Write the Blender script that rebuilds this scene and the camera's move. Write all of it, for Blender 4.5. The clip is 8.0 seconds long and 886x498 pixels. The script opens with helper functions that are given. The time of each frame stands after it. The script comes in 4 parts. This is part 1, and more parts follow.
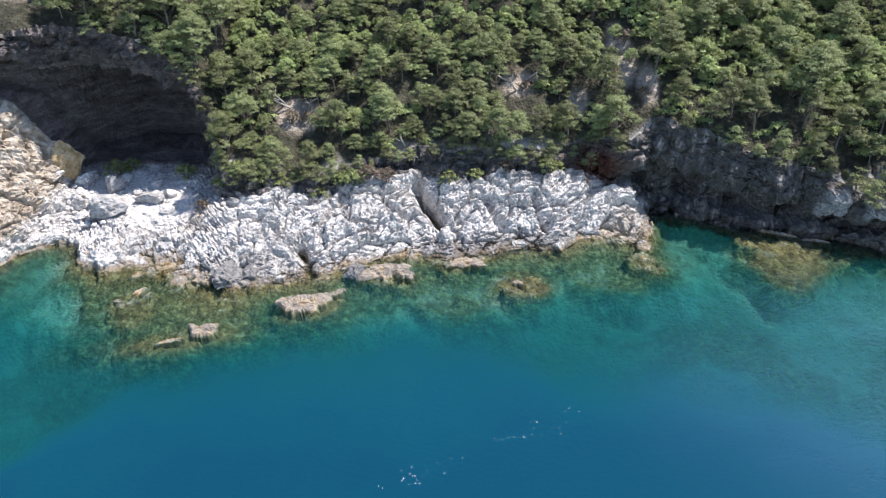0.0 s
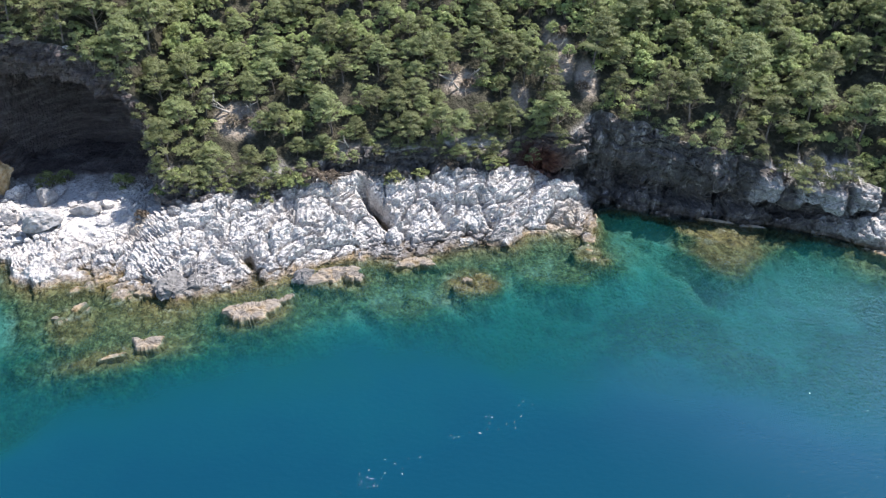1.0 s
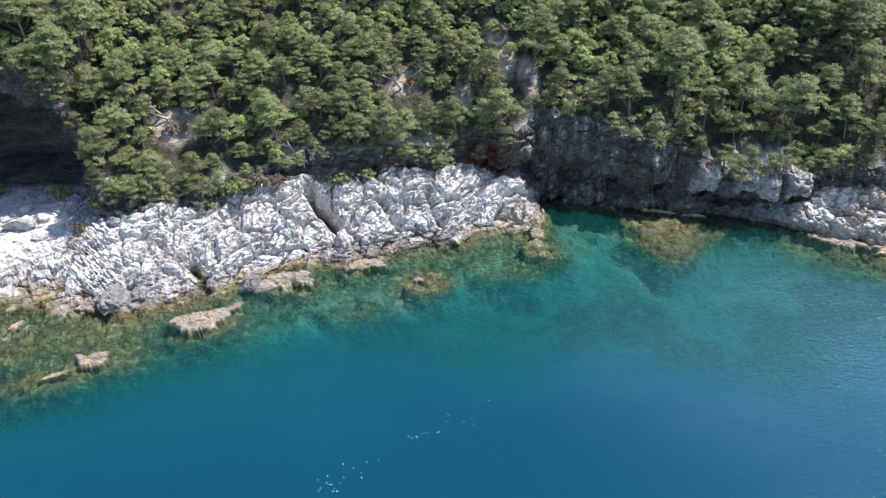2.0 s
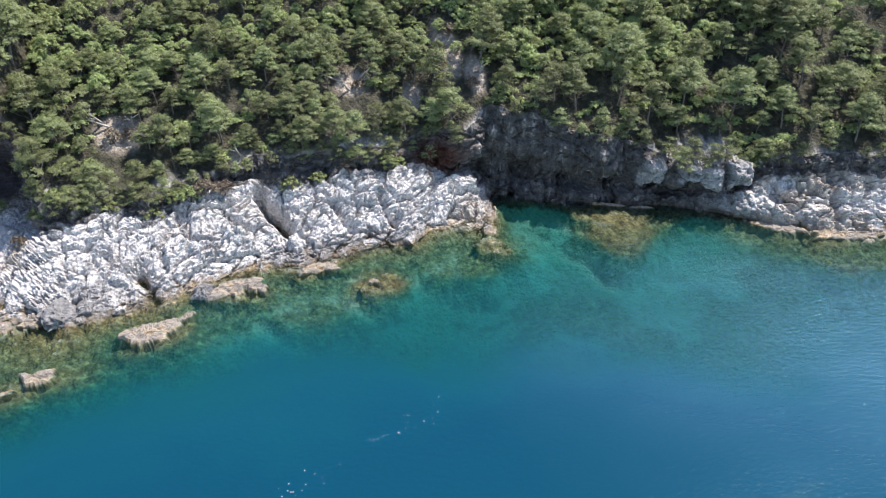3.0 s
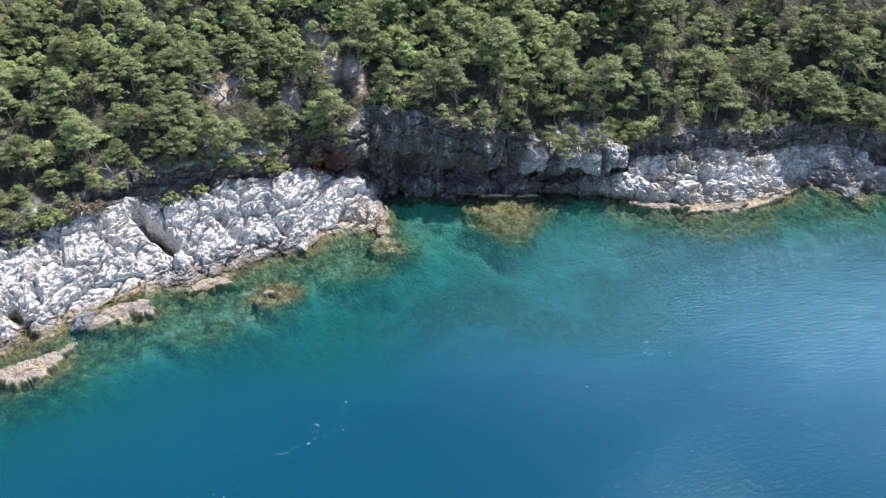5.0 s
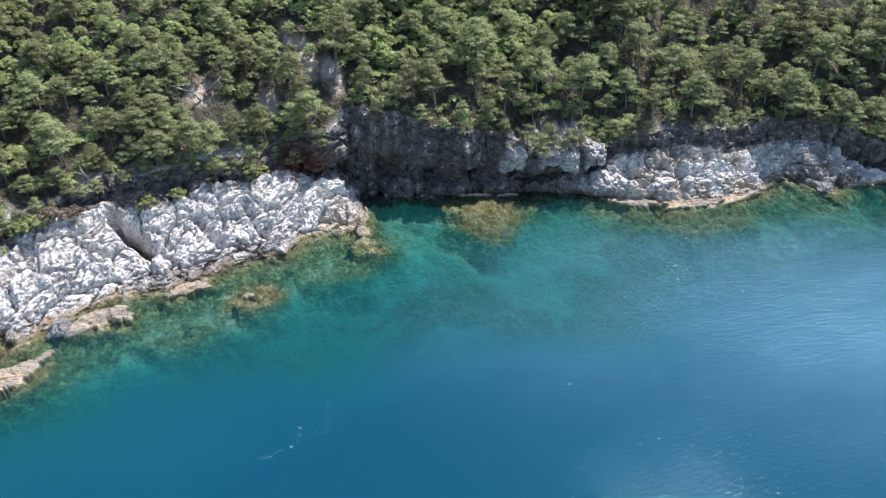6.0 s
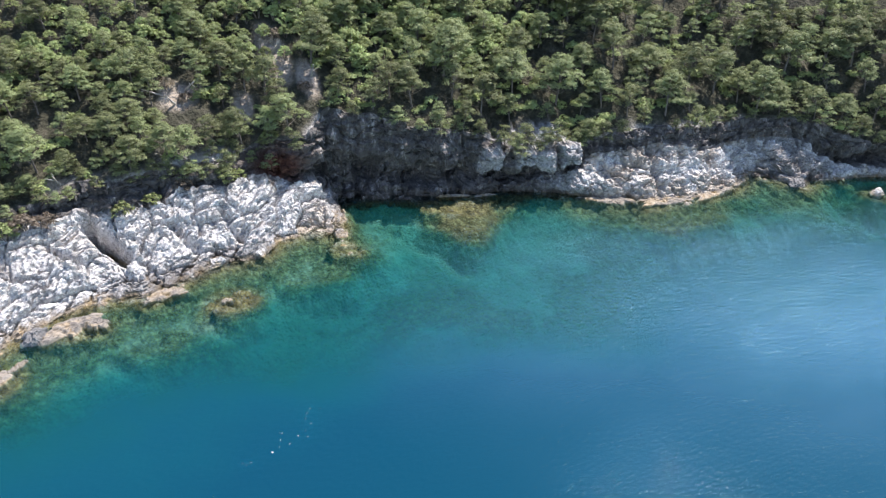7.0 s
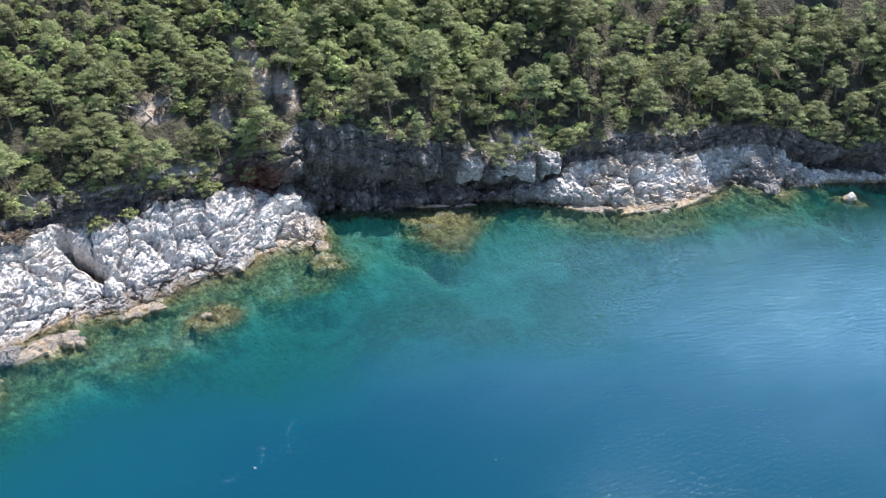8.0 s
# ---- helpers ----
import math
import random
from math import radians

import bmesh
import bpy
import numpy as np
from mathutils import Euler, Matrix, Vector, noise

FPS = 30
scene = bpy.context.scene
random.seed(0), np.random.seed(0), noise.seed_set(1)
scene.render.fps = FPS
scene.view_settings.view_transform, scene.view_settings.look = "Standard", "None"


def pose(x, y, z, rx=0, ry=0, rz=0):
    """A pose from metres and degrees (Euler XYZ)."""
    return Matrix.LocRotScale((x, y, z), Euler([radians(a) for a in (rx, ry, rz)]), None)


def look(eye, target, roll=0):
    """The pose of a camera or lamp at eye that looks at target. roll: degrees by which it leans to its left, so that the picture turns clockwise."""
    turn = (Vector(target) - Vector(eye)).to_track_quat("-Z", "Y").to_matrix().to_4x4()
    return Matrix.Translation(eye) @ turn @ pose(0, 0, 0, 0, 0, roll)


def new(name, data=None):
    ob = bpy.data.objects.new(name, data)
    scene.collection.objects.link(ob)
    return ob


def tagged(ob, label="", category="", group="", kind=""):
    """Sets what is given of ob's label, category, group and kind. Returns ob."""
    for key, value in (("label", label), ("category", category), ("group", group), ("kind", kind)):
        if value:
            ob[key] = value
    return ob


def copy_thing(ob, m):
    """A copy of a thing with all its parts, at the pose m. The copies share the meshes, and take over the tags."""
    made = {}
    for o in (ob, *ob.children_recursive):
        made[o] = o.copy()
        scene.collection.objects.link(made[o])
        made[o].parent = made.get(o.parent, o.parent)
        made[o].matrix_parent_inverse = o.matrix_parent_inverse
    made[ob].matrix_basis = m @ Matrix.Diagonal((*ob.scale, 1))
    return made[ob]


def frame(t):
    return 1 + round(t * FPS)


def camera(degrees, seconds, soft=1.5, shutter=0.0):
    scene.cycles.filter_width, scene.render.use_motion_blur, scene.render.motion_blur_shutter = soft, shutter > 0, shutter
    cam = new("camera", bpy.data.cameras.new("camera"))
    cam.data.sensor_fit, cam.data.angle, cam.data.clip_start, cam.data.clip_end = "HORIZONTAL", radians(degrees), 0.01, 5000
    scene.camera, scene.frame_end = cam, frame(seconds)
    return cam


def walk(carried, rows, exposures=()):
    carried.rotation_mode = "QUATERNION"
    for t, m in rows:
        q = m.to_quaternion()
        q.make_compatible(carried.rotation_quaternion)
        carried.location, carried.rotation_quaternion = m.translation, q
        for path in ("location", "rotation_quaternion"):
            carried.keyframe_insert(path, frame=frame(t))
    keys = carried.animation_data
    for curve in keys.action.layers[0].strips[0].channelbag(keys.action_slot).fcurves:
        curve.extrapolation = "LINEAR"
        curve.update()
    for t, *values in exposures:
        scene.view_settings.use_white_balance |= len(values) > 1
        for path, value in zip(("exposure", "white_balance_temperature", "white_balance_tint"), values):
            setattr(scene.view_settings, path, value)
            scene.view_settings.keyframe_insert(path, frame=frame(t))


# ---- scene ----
# Aerial shot from a hovering drone that turns to its right, 45 m over the sea, along a rocky wooded coast.
EYE = (0, 0, 45)
PATH = [
    (0.0, pose(*EYE, 59.64, -0.20, 0.21)),
    (0.5, pose(*EYE, 59.63, -0.21, -2.13)),
    (1.0, pose(*EYE, 59.62, -0.22, -4.61)),
    (1.5, pose(*EYE, 59.62, -0.21, -6.98)),
    (1.7, pose(*EYE, 59.62, -0.21, -7.93)),
    (2.8, pose(*EYE, 59.61, -0.21, -12.74)),
    (3.0, pose(*EYE, 59.61, -0.21, -13.61)),
    (3.5, pose(*EYE, 59.60, -0.22, -15.95)),
    (4.0, pose(*EYE, 59.60, -0.22, -18.92)),
    (4.5, pose(*EYE, 59.59, -0.22, -21.55)),
    (4.7, pose(*EYE, 59.59, -0.22, -22.49)),
    (5.8, pose(*EYE, 59.60, -0.21, -24.86)),
    (6.0, pose(*EYE, 59.60, -0.21, -25.29)),
    (6.5, pose(*EYE, 59.62, -0.21, -26.28)),
    (7.0, pose(*EYE, 59.70, -0.20, -27.27)),
    (7.5, pose(*EYE, 59.99, -0.19, -28.17)),
    (8.0, pose(*EYE, 60.56, -0.20, -29.05)),
]
cam = camera(64.14, 8.0, soft=1.15)
walk(cam, PATH, exposures=[(0.0, 0.86, 6650, 14), (4.0, 0.98, 6650, 14), (8.0, 1.04, 6650, 14)])

# ---- daylight ----
SUN_AZ, SUN_EL = 72.0, 61.0          # degrees from +y towards +x; above the horizon
world = bpy.data.worlds.new("daylight")
scene.world = world
world.use_nodes = True
wn = world.node_tree.nodes
sky = wn.new("ShaderNodeTexSky")
sky.sky_type = "NISHITA"
sky.sun_disc = False
sky.air_density, sky.dust_density, sky.ozone_density = 1.0, 0.25, 2.5
sky.sun_elevation, sky.sun_rotation = radians(SUN_EL), radians(SUN_AZ)
wn["Background"].inputs["Strength"].default_value = 0.14
world.node_tree.links.new(sky.outputs[0], wn["Background"].inputs["Color"])
sun = new("sun", bpy.data.lights.new("sun", "SUN"))
sun.data.energy, sun.data.angle, sun.data.color = 5.0, radians(0.53), (1.0, 0.96, 0.90)
az, el = radians(SUN_AZ), radians(SUN_EL)
sun.matrix_world = look((60 * math.sin(az), 60 * math.cos(az), 90), (60 * math.sin(az) - math.sin(az) * math.cos(el), 60 * math.cos(az) - math.cos(az) * math.cos(el), 90 - math.sin(el)))


# ---- noise in numpy ----
def hash01(ix, iy, iz, seed):
    h = (ix.astype(np.int64) * 374761393 + iy.astype(np.int64) * 668265263 + iz.astype(np.int64) * 2147483647 + seed * 1274126177) & 0xFFFFFFFF
    h = ((h ^ (h >> 13)) * 1274126177) & 0xFFFFFFFF
    h = ((h ^ (h >> 16)) * 2246822519) & 0xFFFFFFFF
    return ((h ^ (h >> 15)) & 0xFFFFFF) / float(0xFFFFFF)


def value_noise(p, scale, seed=0):
    q = p / scale
    i = np.floor(q).astype(np.int64)
    f = q - i
    f = f * f * (3 - 2 * f)
    out = 0
    for dx in (0, 1):
        for dy in (0, 1):
            for dz in (0, 1):
                w = (f[:, 0] if dx else 1 - f[:, 0]) * (f[:, 1] if dy else 1 - f[:, 1]) * (f[:, 2] if dz else 1 - f[:, 2])
                out = out + w * hash01(i[:, 0] + dx, i[:, 1] + dy, i[:, 2] + dz, seed)
    return out * 2 - 1


def fractal(p, scale, octaves=4, seed=0, ridged=False):
    out, amp, total = 0, 1.0, 0
    for k in range(octaves):
        n = value_noise(p, scale / 2 ** k, seed + k)
        out = out + amp * (1 - 2 * np.abs(n) if ridged else n)
        total += amp
        amp *= 0.5
    return out / total


def cells(p, scale, seed=0):
    """Distance to the nearest and second nearest feature point, and the nearest one's own value."""
    q = p / scale
    i = np.floor(q).astype(np.int64)
    f1, f2, own = np.full(len(p), 9.0), np.full(len(p), 9.0), np.zeros(len(p))
    for dx in (-1, 0, 1):
        for dy in (-1, 0, 1):
            for dz in (-1, 0, 1):
                c = i + (dx, dy, dz)
                pt = c + np.stack([hash01(c[:, 0], c[:, 1], c[:, 2], seed + s) for s in (1, 2, 3)], 1)
                d = np.sqrt(((pt - q) ** 2).sum(1))
                nearer = d < f1
                f2 = np.where(nearer, f1, np.minimum(f2, d))
                own = np.where(nearer, hash01(c[:, 0], c[:, 1], c[:, 2], seed + 7), own)
                f1 = np.minimum(f1, d)
    return f1, f2, own


def smooth(a, b, x):
    t = np.clip((x - a) / (b - a), 0, 1)
    return t * t * (3 - 2 * t)


def crag(p, big=4.2):
    """Jagged limestone relief, about -1 to 1: leaning blocks parted by cracks, with sharp small edges."""
    u = p @ np.array(((0.72, 0.60, 0.34), (0.62, -0.78, 0.06), (-0.30, -0.17, 0.94))).T
    warp = u * (0.72, 1.15, 1.2) + 0.9 * np.stack([value_noise(p, 2.8, 40 + k) for k in range(3)], 1) + 0.35 * np.stack([value_noise(p, 0.9, 45 + k) for k in range(3)], 1)
    a1, a2, av = cells(warp, big, 11)
    b1, b2, bv = cells(warp, big * 0.43, 23)
    c1, c2, cv = cells(warp, big * 0.19, 31)
    h = 0.95 * (av - 0.5) - 0.70 * np.exp(-((a2 - a1) / 0.06) ** 2) + 0.40 * (0.5 - a1)
    h += 0.62 * (bv - 0.5) - 0.45 * np.exp(-((b2 - b1) / 0.06) ** 2) + 0.22 * (0.5 - b1)
    h += 0.52 * (cv - 0.5) - 0.20 * np.exp(-((c2 - c1) / 0.09) ** 2) + 0.12 * (0.5 - c1)
    return 0.85 * h + 0.32 * fractal(warp, 1.9, 3, 52, ridged=True)


# ---- materials ----
class Nodes:
    """A short way to write a node material."""

    def __init__(self, name):
        self.mat = bpy.data.materials.new(name)
        self.mat.use_nodes = True
        self.tree = self.mat.node_tree
        self.n = self.tree.nodes
        self.bsdf = self.n["Principled BSDF"]
        self.out = self.n["Material Output"]

    def add(self, kind, **inputs):
        node = self.n.new(kind)
        for key, value in inputs.items():
            self.put(node, key.replace("_", " "), value)
        return node

    def put(self, node, key, value):
        socket = node.inputs[int(key)] if key.isdigit() else node.inputs[key]
        if isinstance(value, bpy.types.NodeSocket):
            self.tree.links.new(value, socket)
        else:
            socket.default_value = value

    def where(self):
        return self.add("ShaderNodeNewGeometry").outputs["Position"]

    def attr(self, name):
        node = self.add("ShaderNodeAttribute")
        node.attribute_name = name
        return node.outputs["Fac"]

    def noise(self, scale, detail=4, rough=0.6, vector=None, distortion=0.0):
        node = self.add("ShaderNodeTexNoise", Scale=scale, Detail=detail, Roughness=rough, Distortion=distortion)
        self.put(node, "Vector", vector or self.where())
        return node.outputs["Fac"]

    def voronoi(self, scale, feature="F1", vector=None, out="Distance"):
        node = self.add("ShaderNodeTexVoronoi")
        node.feature = feature
        self.put(node, "Scale", scale)
        self.put(node, "Vector", vector or self.where())
        return node.outputs[out]

    def math(self, op, a, b=0.0, clamp=False):
        node = self.add("ShaderNodeMath")
        node.operation, node.use_clamp = op, clamp
        self.put(node, "0", a)
        self.put(node, "1", b)
        return node.outputs[0]

    def ramp(self, fac, stops):
        node = self.add("ShaderNodeValToRGB")
        self.put(node, "Fac", fac)
        el = node.color_ramp.elements
        while len(el) < len(stops):
            el.new(0.5)
        for e, (at, c) in zip(el, stops):
            e.position, e.color = at, (*c, 1) if isinstance(c, tuple) else (c, c, c, 1)
        return node.outputs["Color"]

    def mix(self, fac, a, b, blend="MIX"):
        node = self.add("ShaderNodeMix")
        node.data_type, node.blend_type = "RGBA", blend
        self.put(node, "0", fac)
        for key, v in (("6", a), ("7", b)):
            self.put(node, key, (*v, 1) if isinstance(v, tuple) else v)
        return node.outputs[2]

    def remap(self, v, lo, hi, a=0.0, b=1.0):
        node = self.add("ShaderNodeMapRange", Value=v)
        for key, x in (("From Min", lo), ("From Max", hi), ("To Min", a), ("To Max", b)):
            node.inputs[key].default_value = x
        return node.outputs[0]

    def bump(self, height, strength, distance):
        node = self.add("ShaderNodeBump", Strength=strength, Distance=distance, Height=height)
        self.put(self.bsdf, "Normal", node.outputs["Normal"])
        return node.outputs["Normal"]

    def z(self):
        node = self.add("ShaderNodeSeparateXYZ", Vector=self.where())
        return node.outputs["Z"]


def limestone_colours(m, pale=True):
    """Grey-white limestone with grey lichen, ochre algae along the waterline and olive growth below it."""
    fine = m.noise(2.2, 6, 0.7)
    broad = m.noise(0.35, 4, 0.6)
    base = m.ramp(fine, [(0.28, (0.12, 0.117, 0.118)), (0.39, (0.44, 0.425, 0.418)), (0.52, (0.62, 0.60, 0.585)), (0.70, (0.76, 0.74, 0.72))])
    base = m.mix(m.remap(broad, 0.5, 0.72, 0.0, 0.35), base, (0.31, 0.28, 0.245))
    base = m.mix(m.remap(m.noise(0.22, 5, 0.7), 0.50, 0.68, 0.0, 0.6), base, m.ramp(m.noise(1.7, 5, 0.7), [(0.35, (0.115, 0.112, 0.115)), (0.65, (0.29, 0.28, 0.28))]))
    crack = m.math("ABSOLUTE", m.math("SUBTRACT", m.noise(1.1, 5, 0.6, distortion=0.4), 0.5))
    base = m.mix(m.remap(crack, 0.0, 0.026, 0.6, 0.0), base, (0.05, 0.049, 0.05))
    split = m.math("ABSOLUTE", m.math("SUBTRACT", m.noise(2.7, 4, 0.6, distortion=0.6), 0.5))
    base = m.mix(m.remap(split, 0.0, 0.022, 0.32, 0.0), base, (0.07, 0.068, 0.07))
    if not pale:
        base = m.ramp(m.noise(1.1, 6, 0.7), [(0.32, (0.075, 0.066, 0.060)), (0.5, (0.17, 0.150, 0.135)), (0.68, (0.29, 0.255, 0.22))])
    height = m.math("ADD", m.z(), m.remap(m.noise(0.9, 3), 0.3, 0.7, -0.35, 0.35))
    base = m.mix(m.remap(height, 0.7, 0.3), base, m.mix(m.noise(1.6, 4), (0.15, 0.133, 0.116), (0.29, 0.255, 0.214)))
    stain = m.math("MULTIPLY", m.remap(height, 0.4, 0.08), m.remap(m.noise(0.35, 3), 0.42, 0.58, 0.15, 0.9))
    base = m.mix(stain, base, m.ramp(m.noise(1.3, 5), [(0.35, (0.20, 0.135, 0.068)), (0.6, (0.42, 0.34, 0.24))]))
    sea = m.ramp(m.noise(1.1, 8, 0.72), [(0.33, (0.036, 0.030, 0.013)), (0.48, (0.125, 0.094, 0.038)), (0.64, (0.30, 0.25, 0.125))])
    sea = m.mix(m.remap(height, -1.1, -0.15, 0.0, 0.45), sea, m.ramp(m.noise(1.4, 7, 0.7), [(0.35, (0.06, 0.032, 0.012)), (0.6, (0.23, 0.135, 0.045))]))
    sea = m.mix(m.remap(m.math("ABSOLUTE", m.math("SUBTRACT", m.noise(0.7, 4, 0.6), 0.5)), 0.0, 0.035, 0.7, 0.0), sea, (0.014, 0.013, 0.008))
    return m.mix(m.remap(height, 0.1, -0.3), base, sea)


def ground_material():
    m = Nodes("coast_rock_and_soil")
    rock = limestone_colours(m)
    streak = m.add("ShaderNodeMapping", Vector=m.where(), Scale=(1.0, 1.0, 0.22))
    # streaked cliff rock, its tones lowered to hold the shade of overhang and trees
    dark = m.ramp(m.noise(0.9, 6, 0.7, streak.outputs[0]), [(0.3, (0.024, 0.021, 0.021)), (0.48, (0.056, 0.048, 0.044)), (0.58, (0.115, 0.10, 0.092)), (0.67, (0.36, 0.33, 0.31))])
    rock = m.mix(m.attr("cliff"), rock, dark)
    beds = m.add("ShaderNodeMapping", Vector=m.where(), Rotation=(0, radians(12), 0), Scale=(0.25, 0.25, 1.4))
    # brown cave strata, darkened: the hollow's shade is put into the colour
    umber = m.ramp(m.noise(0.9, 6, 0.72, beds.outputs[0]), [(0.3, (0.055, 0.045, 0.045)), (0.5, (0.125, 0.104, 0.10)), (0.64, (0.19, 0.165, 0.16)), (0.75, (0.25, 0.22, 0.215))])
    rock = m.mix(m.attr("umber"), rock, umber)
    cream = m.ramp(m.noise(0.7, 6, 0.65), [(0.3, (0.21, 0.165, 0.125)), (0.5, (0.43, 0.37, 0.305)), (0.7, (0.57, 0.525, 0.475))])
    rock = m.mix(m.attr("cream"), rock, cream)
    red = m.ramp(m.noise(0.8, 5, 0.65), [(0.35, (0.045, 0.018, 0.014)), (0.6, (0.12, 0.05, 0.035)), (0.75, (0.20, 0.13, 0.10))])
    rock = m.mix(m.attr("red"), rock, red)
    soil = m.ramp(m.noise(0.7, 6, 0.7), [(0.3, (0.020, 0.021, 0.014)), (0.5, (0.046, 0.045, 0.030)), (0.7, (0.11, 0.10, 0.075))])
    rock = m.mix(m.attr("soil"), rock, soil)
    scree = m.ramp(m.noise(1.5, 6, 0.75), [(0.3, (0.19, 0.155, 0.12)), (0.55, (0.35, 0.30, 0.25)), (0.75, (0.47, 0.42, 0.365))])
    rock = m.mix(m.attr("bare"), rock, scree)
    sand = m.ramp(m.noise(0.25, 4, 0.55), [(0.35, (0.30, 0.30, 0.235)), (0.6, (0.44, 0.43, 0.35))])
    rock = m.mix(m.attr("sand"), rock, sand)
    pebbles = m.ramp(m.noise(2.6, 6, 0.75), [(0.32, (0.38, 0.37, 0.365)), (0.5, (0.58, 0.565, 0.555)), (0.68, (0.68, 0.665, 0.65))])
    rock = m.mix(m.attr("beach"), rock, pebbles)
    m.put(m.bsdf, "Base Color", rock)
    m.bsdf.inputs["Roughness"].default_value = 0.92
    m.bsdf.inputs["Specular IOR Level"].default_value = 0.25
    h = m.math("ADD", m.noise(3.0, 7, 0.72), m.math("ADD", m.math("MULTIPLY", m.voronoi(2.4), 0.7), m.math("MULTIPLY", m.voronoi(1.1), 0.8)))
    m.bump(h, 1.0, 0.3)
    return m.mat


def stone_material(name, pale):
    m = Nodes(name)
    m.put(m.bsdf, "Base Color", limestone_colours(m, pale))
    m.bsdf.inputs["Roughness"].default_value = 0.9
    m.bump(m.noise(3.0, 7, 0.72), 0.8, 0.2)
    return m.mat


def plain_material(name, stops, scale, rough=0.9, bump=0.0):
    m = Nodes(name)
    m.put(m.bsdf, "Base Color", m.ramp(m.noise(scale, 5, 0.65), stops))
    m.bsdf.inputs["Roughness"].default_value = rough
    if bump:
        m.bump(m.noise(scale * 4, 5, 0.65), 0.7, bump)
    return m.mat


def leaf_material(name, dark, mid, light):
    """Foliage: each leaf clump and each plant has its own shade of green; light passes through thin leaves."""
    m = Nodes(name)
    info = m.add("ShaderNodeObjectInfo")
    geo = m.add("ShaderNodeNewGeometry")
    col = m.ramp(geo.outputs["Random Per Island"], [(0.0, dark), (0.5, mid), (1.0, light)])
    patch = m.math("ADD", m.math("MULTIPLY", m.noise(0.22, 2, 0.5), 0.5), m.math("MULTIPLY", m.noise(0.9, 2, 0.5), 0.5))
    hsv = m.add("ShaderNodeHueSaturation", Color=col)
    m.put(hsv, "Hue", m.math("ADD", m.math("MULTIPLY", info.outputs["Random"], 0.022), 0.488))
    m.put(hsv, "Value", m.math("ADD", m.remap(patch, 0.38, 0.62, -0.22, 0.22), m.math("ADD", m.math("MULTIPLY", info.outputs["Random"], 0.55), 0.75)))
    m.put(m.bsdf, "Base Color", hsv.outputs["Color"])
    m.bsdf.inputs["Roughness"].default_value = 0.6
    m.bsdf.inputs["Specular IOR Level"].default_value = 0.3
    through_leaf = m.add("ShaderNodeBsdfTranslucent")
    m.put(through_leaf, "Color", hsv.outputs["Color"])
    blend = m.add("ShaderNodeMixShader", Fac=0.3)
    m.tree.links.new(m.bsdf.outputs[0], blend.inputs[1])
    m.tree.links.new(through_leaf.outputs[0], blend.inputs[2])
    m.tree.links.new(blend.outputs[0], m.out.inputs["Surface"])
    return m.mat


def water_material():
    """Clear sea water: what lies under it shows through the depth of water, which takes up red first and scatters blue."""
    m = Nodes("sea_water")
    depth = m.attr("depth")
    tint = m.add("ShaderNodeCombineColor")
    for channel, k in (("Red", -0.42), ("Green", -0.082), ("Blue", -0.064)):
        m.put(tint, channel, m.math("EXPONENT", m.math("MULTIPLY", depth, k)))
    clear = m.add("ShaderNodeBsdfTransparent", Color=tint.outputs[0])
    hue = m.ramp(m.remap(m.math("ADD", depth, m.remap(m.noise(0.06, 4), 0.3, 0.7, -4.0, 4.0)), 2.0, 26.0), [(0.0, (0.0018, 0.050, 0.052)), (0.3, (0.0010, 0.048, 0.062)), (0.62, (0.0007, 0.0425, 0.067)), (1.0, (0.0006, 0.0345, 0.063))])
    body = m.add("ShaderNodeBsdfDiffuse", Color=hue)
    murk = m.math("SUBTRACT", 1.0, m.math("EXPONENT", m.math("MULTIPLY", depth, -0.165)))
    inside = m.add("ShaderNodeMixShader", Fac=murk)
    m.tree.links.new(clear.outputs[0], inside.inputs[1])
    m.tree.links.new(body.outputs[0], inside.inputs[2])
    swell = m.add("ShaderNodeMapping", Vector=m.where(), Rotation=(0, 0, radians(35)), Scale=(0.55, 1.0, 1.0))
    ripple = m.math("ADD", m.noise(2.6, 4, 0.6, swell.outputs[0]), m.math("MULTIPLY", m.noise(0.35, 3, 0.5, swell.outputs[0]), 0.6))
    bump = m.add("ShaderNodeBump", Strength=0.5, Height=ripple)
    m.put(bump, "Distance", m.remap(m.attr("breeze"), 0.0, 1.0, 0.09, 0.19))
    breeze = m.math("MULTIPLY", m.attr("breeze"), m.remap(m.noise(0.12, 4, 0.6, swell.outputs[0]), 0.35, 0.6, 0.75, 1.0))
    # gloss tinted cyan: the hue of the reflected sheen is put into its colour
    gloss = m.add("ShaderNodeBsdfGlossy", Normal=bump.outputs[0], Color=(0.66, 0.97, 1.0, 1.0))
    m.put(gloss, "Roughness", m.remap(breeze, 0.0, 1.0, 0.08, 0.13))
    fresnel = m.add("ShaderNodeFresnel", IOR=1.33, Normal=bump.outputs[0])
    # gloss added on top of Fresnel inside the mask, a painted sheen
    sheen_fac = m.math("ADD", fresnel.outputs[0], m.math("MULTIPLY", breeze, 0.29))
    top = m.add("ShaderNodeMixShader", Fac=sheen_fac)
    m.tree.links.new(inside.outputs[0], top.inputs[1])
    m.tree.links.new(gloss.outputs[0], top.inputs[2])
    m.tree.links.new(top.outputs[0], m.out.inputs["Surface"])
    return m.mat


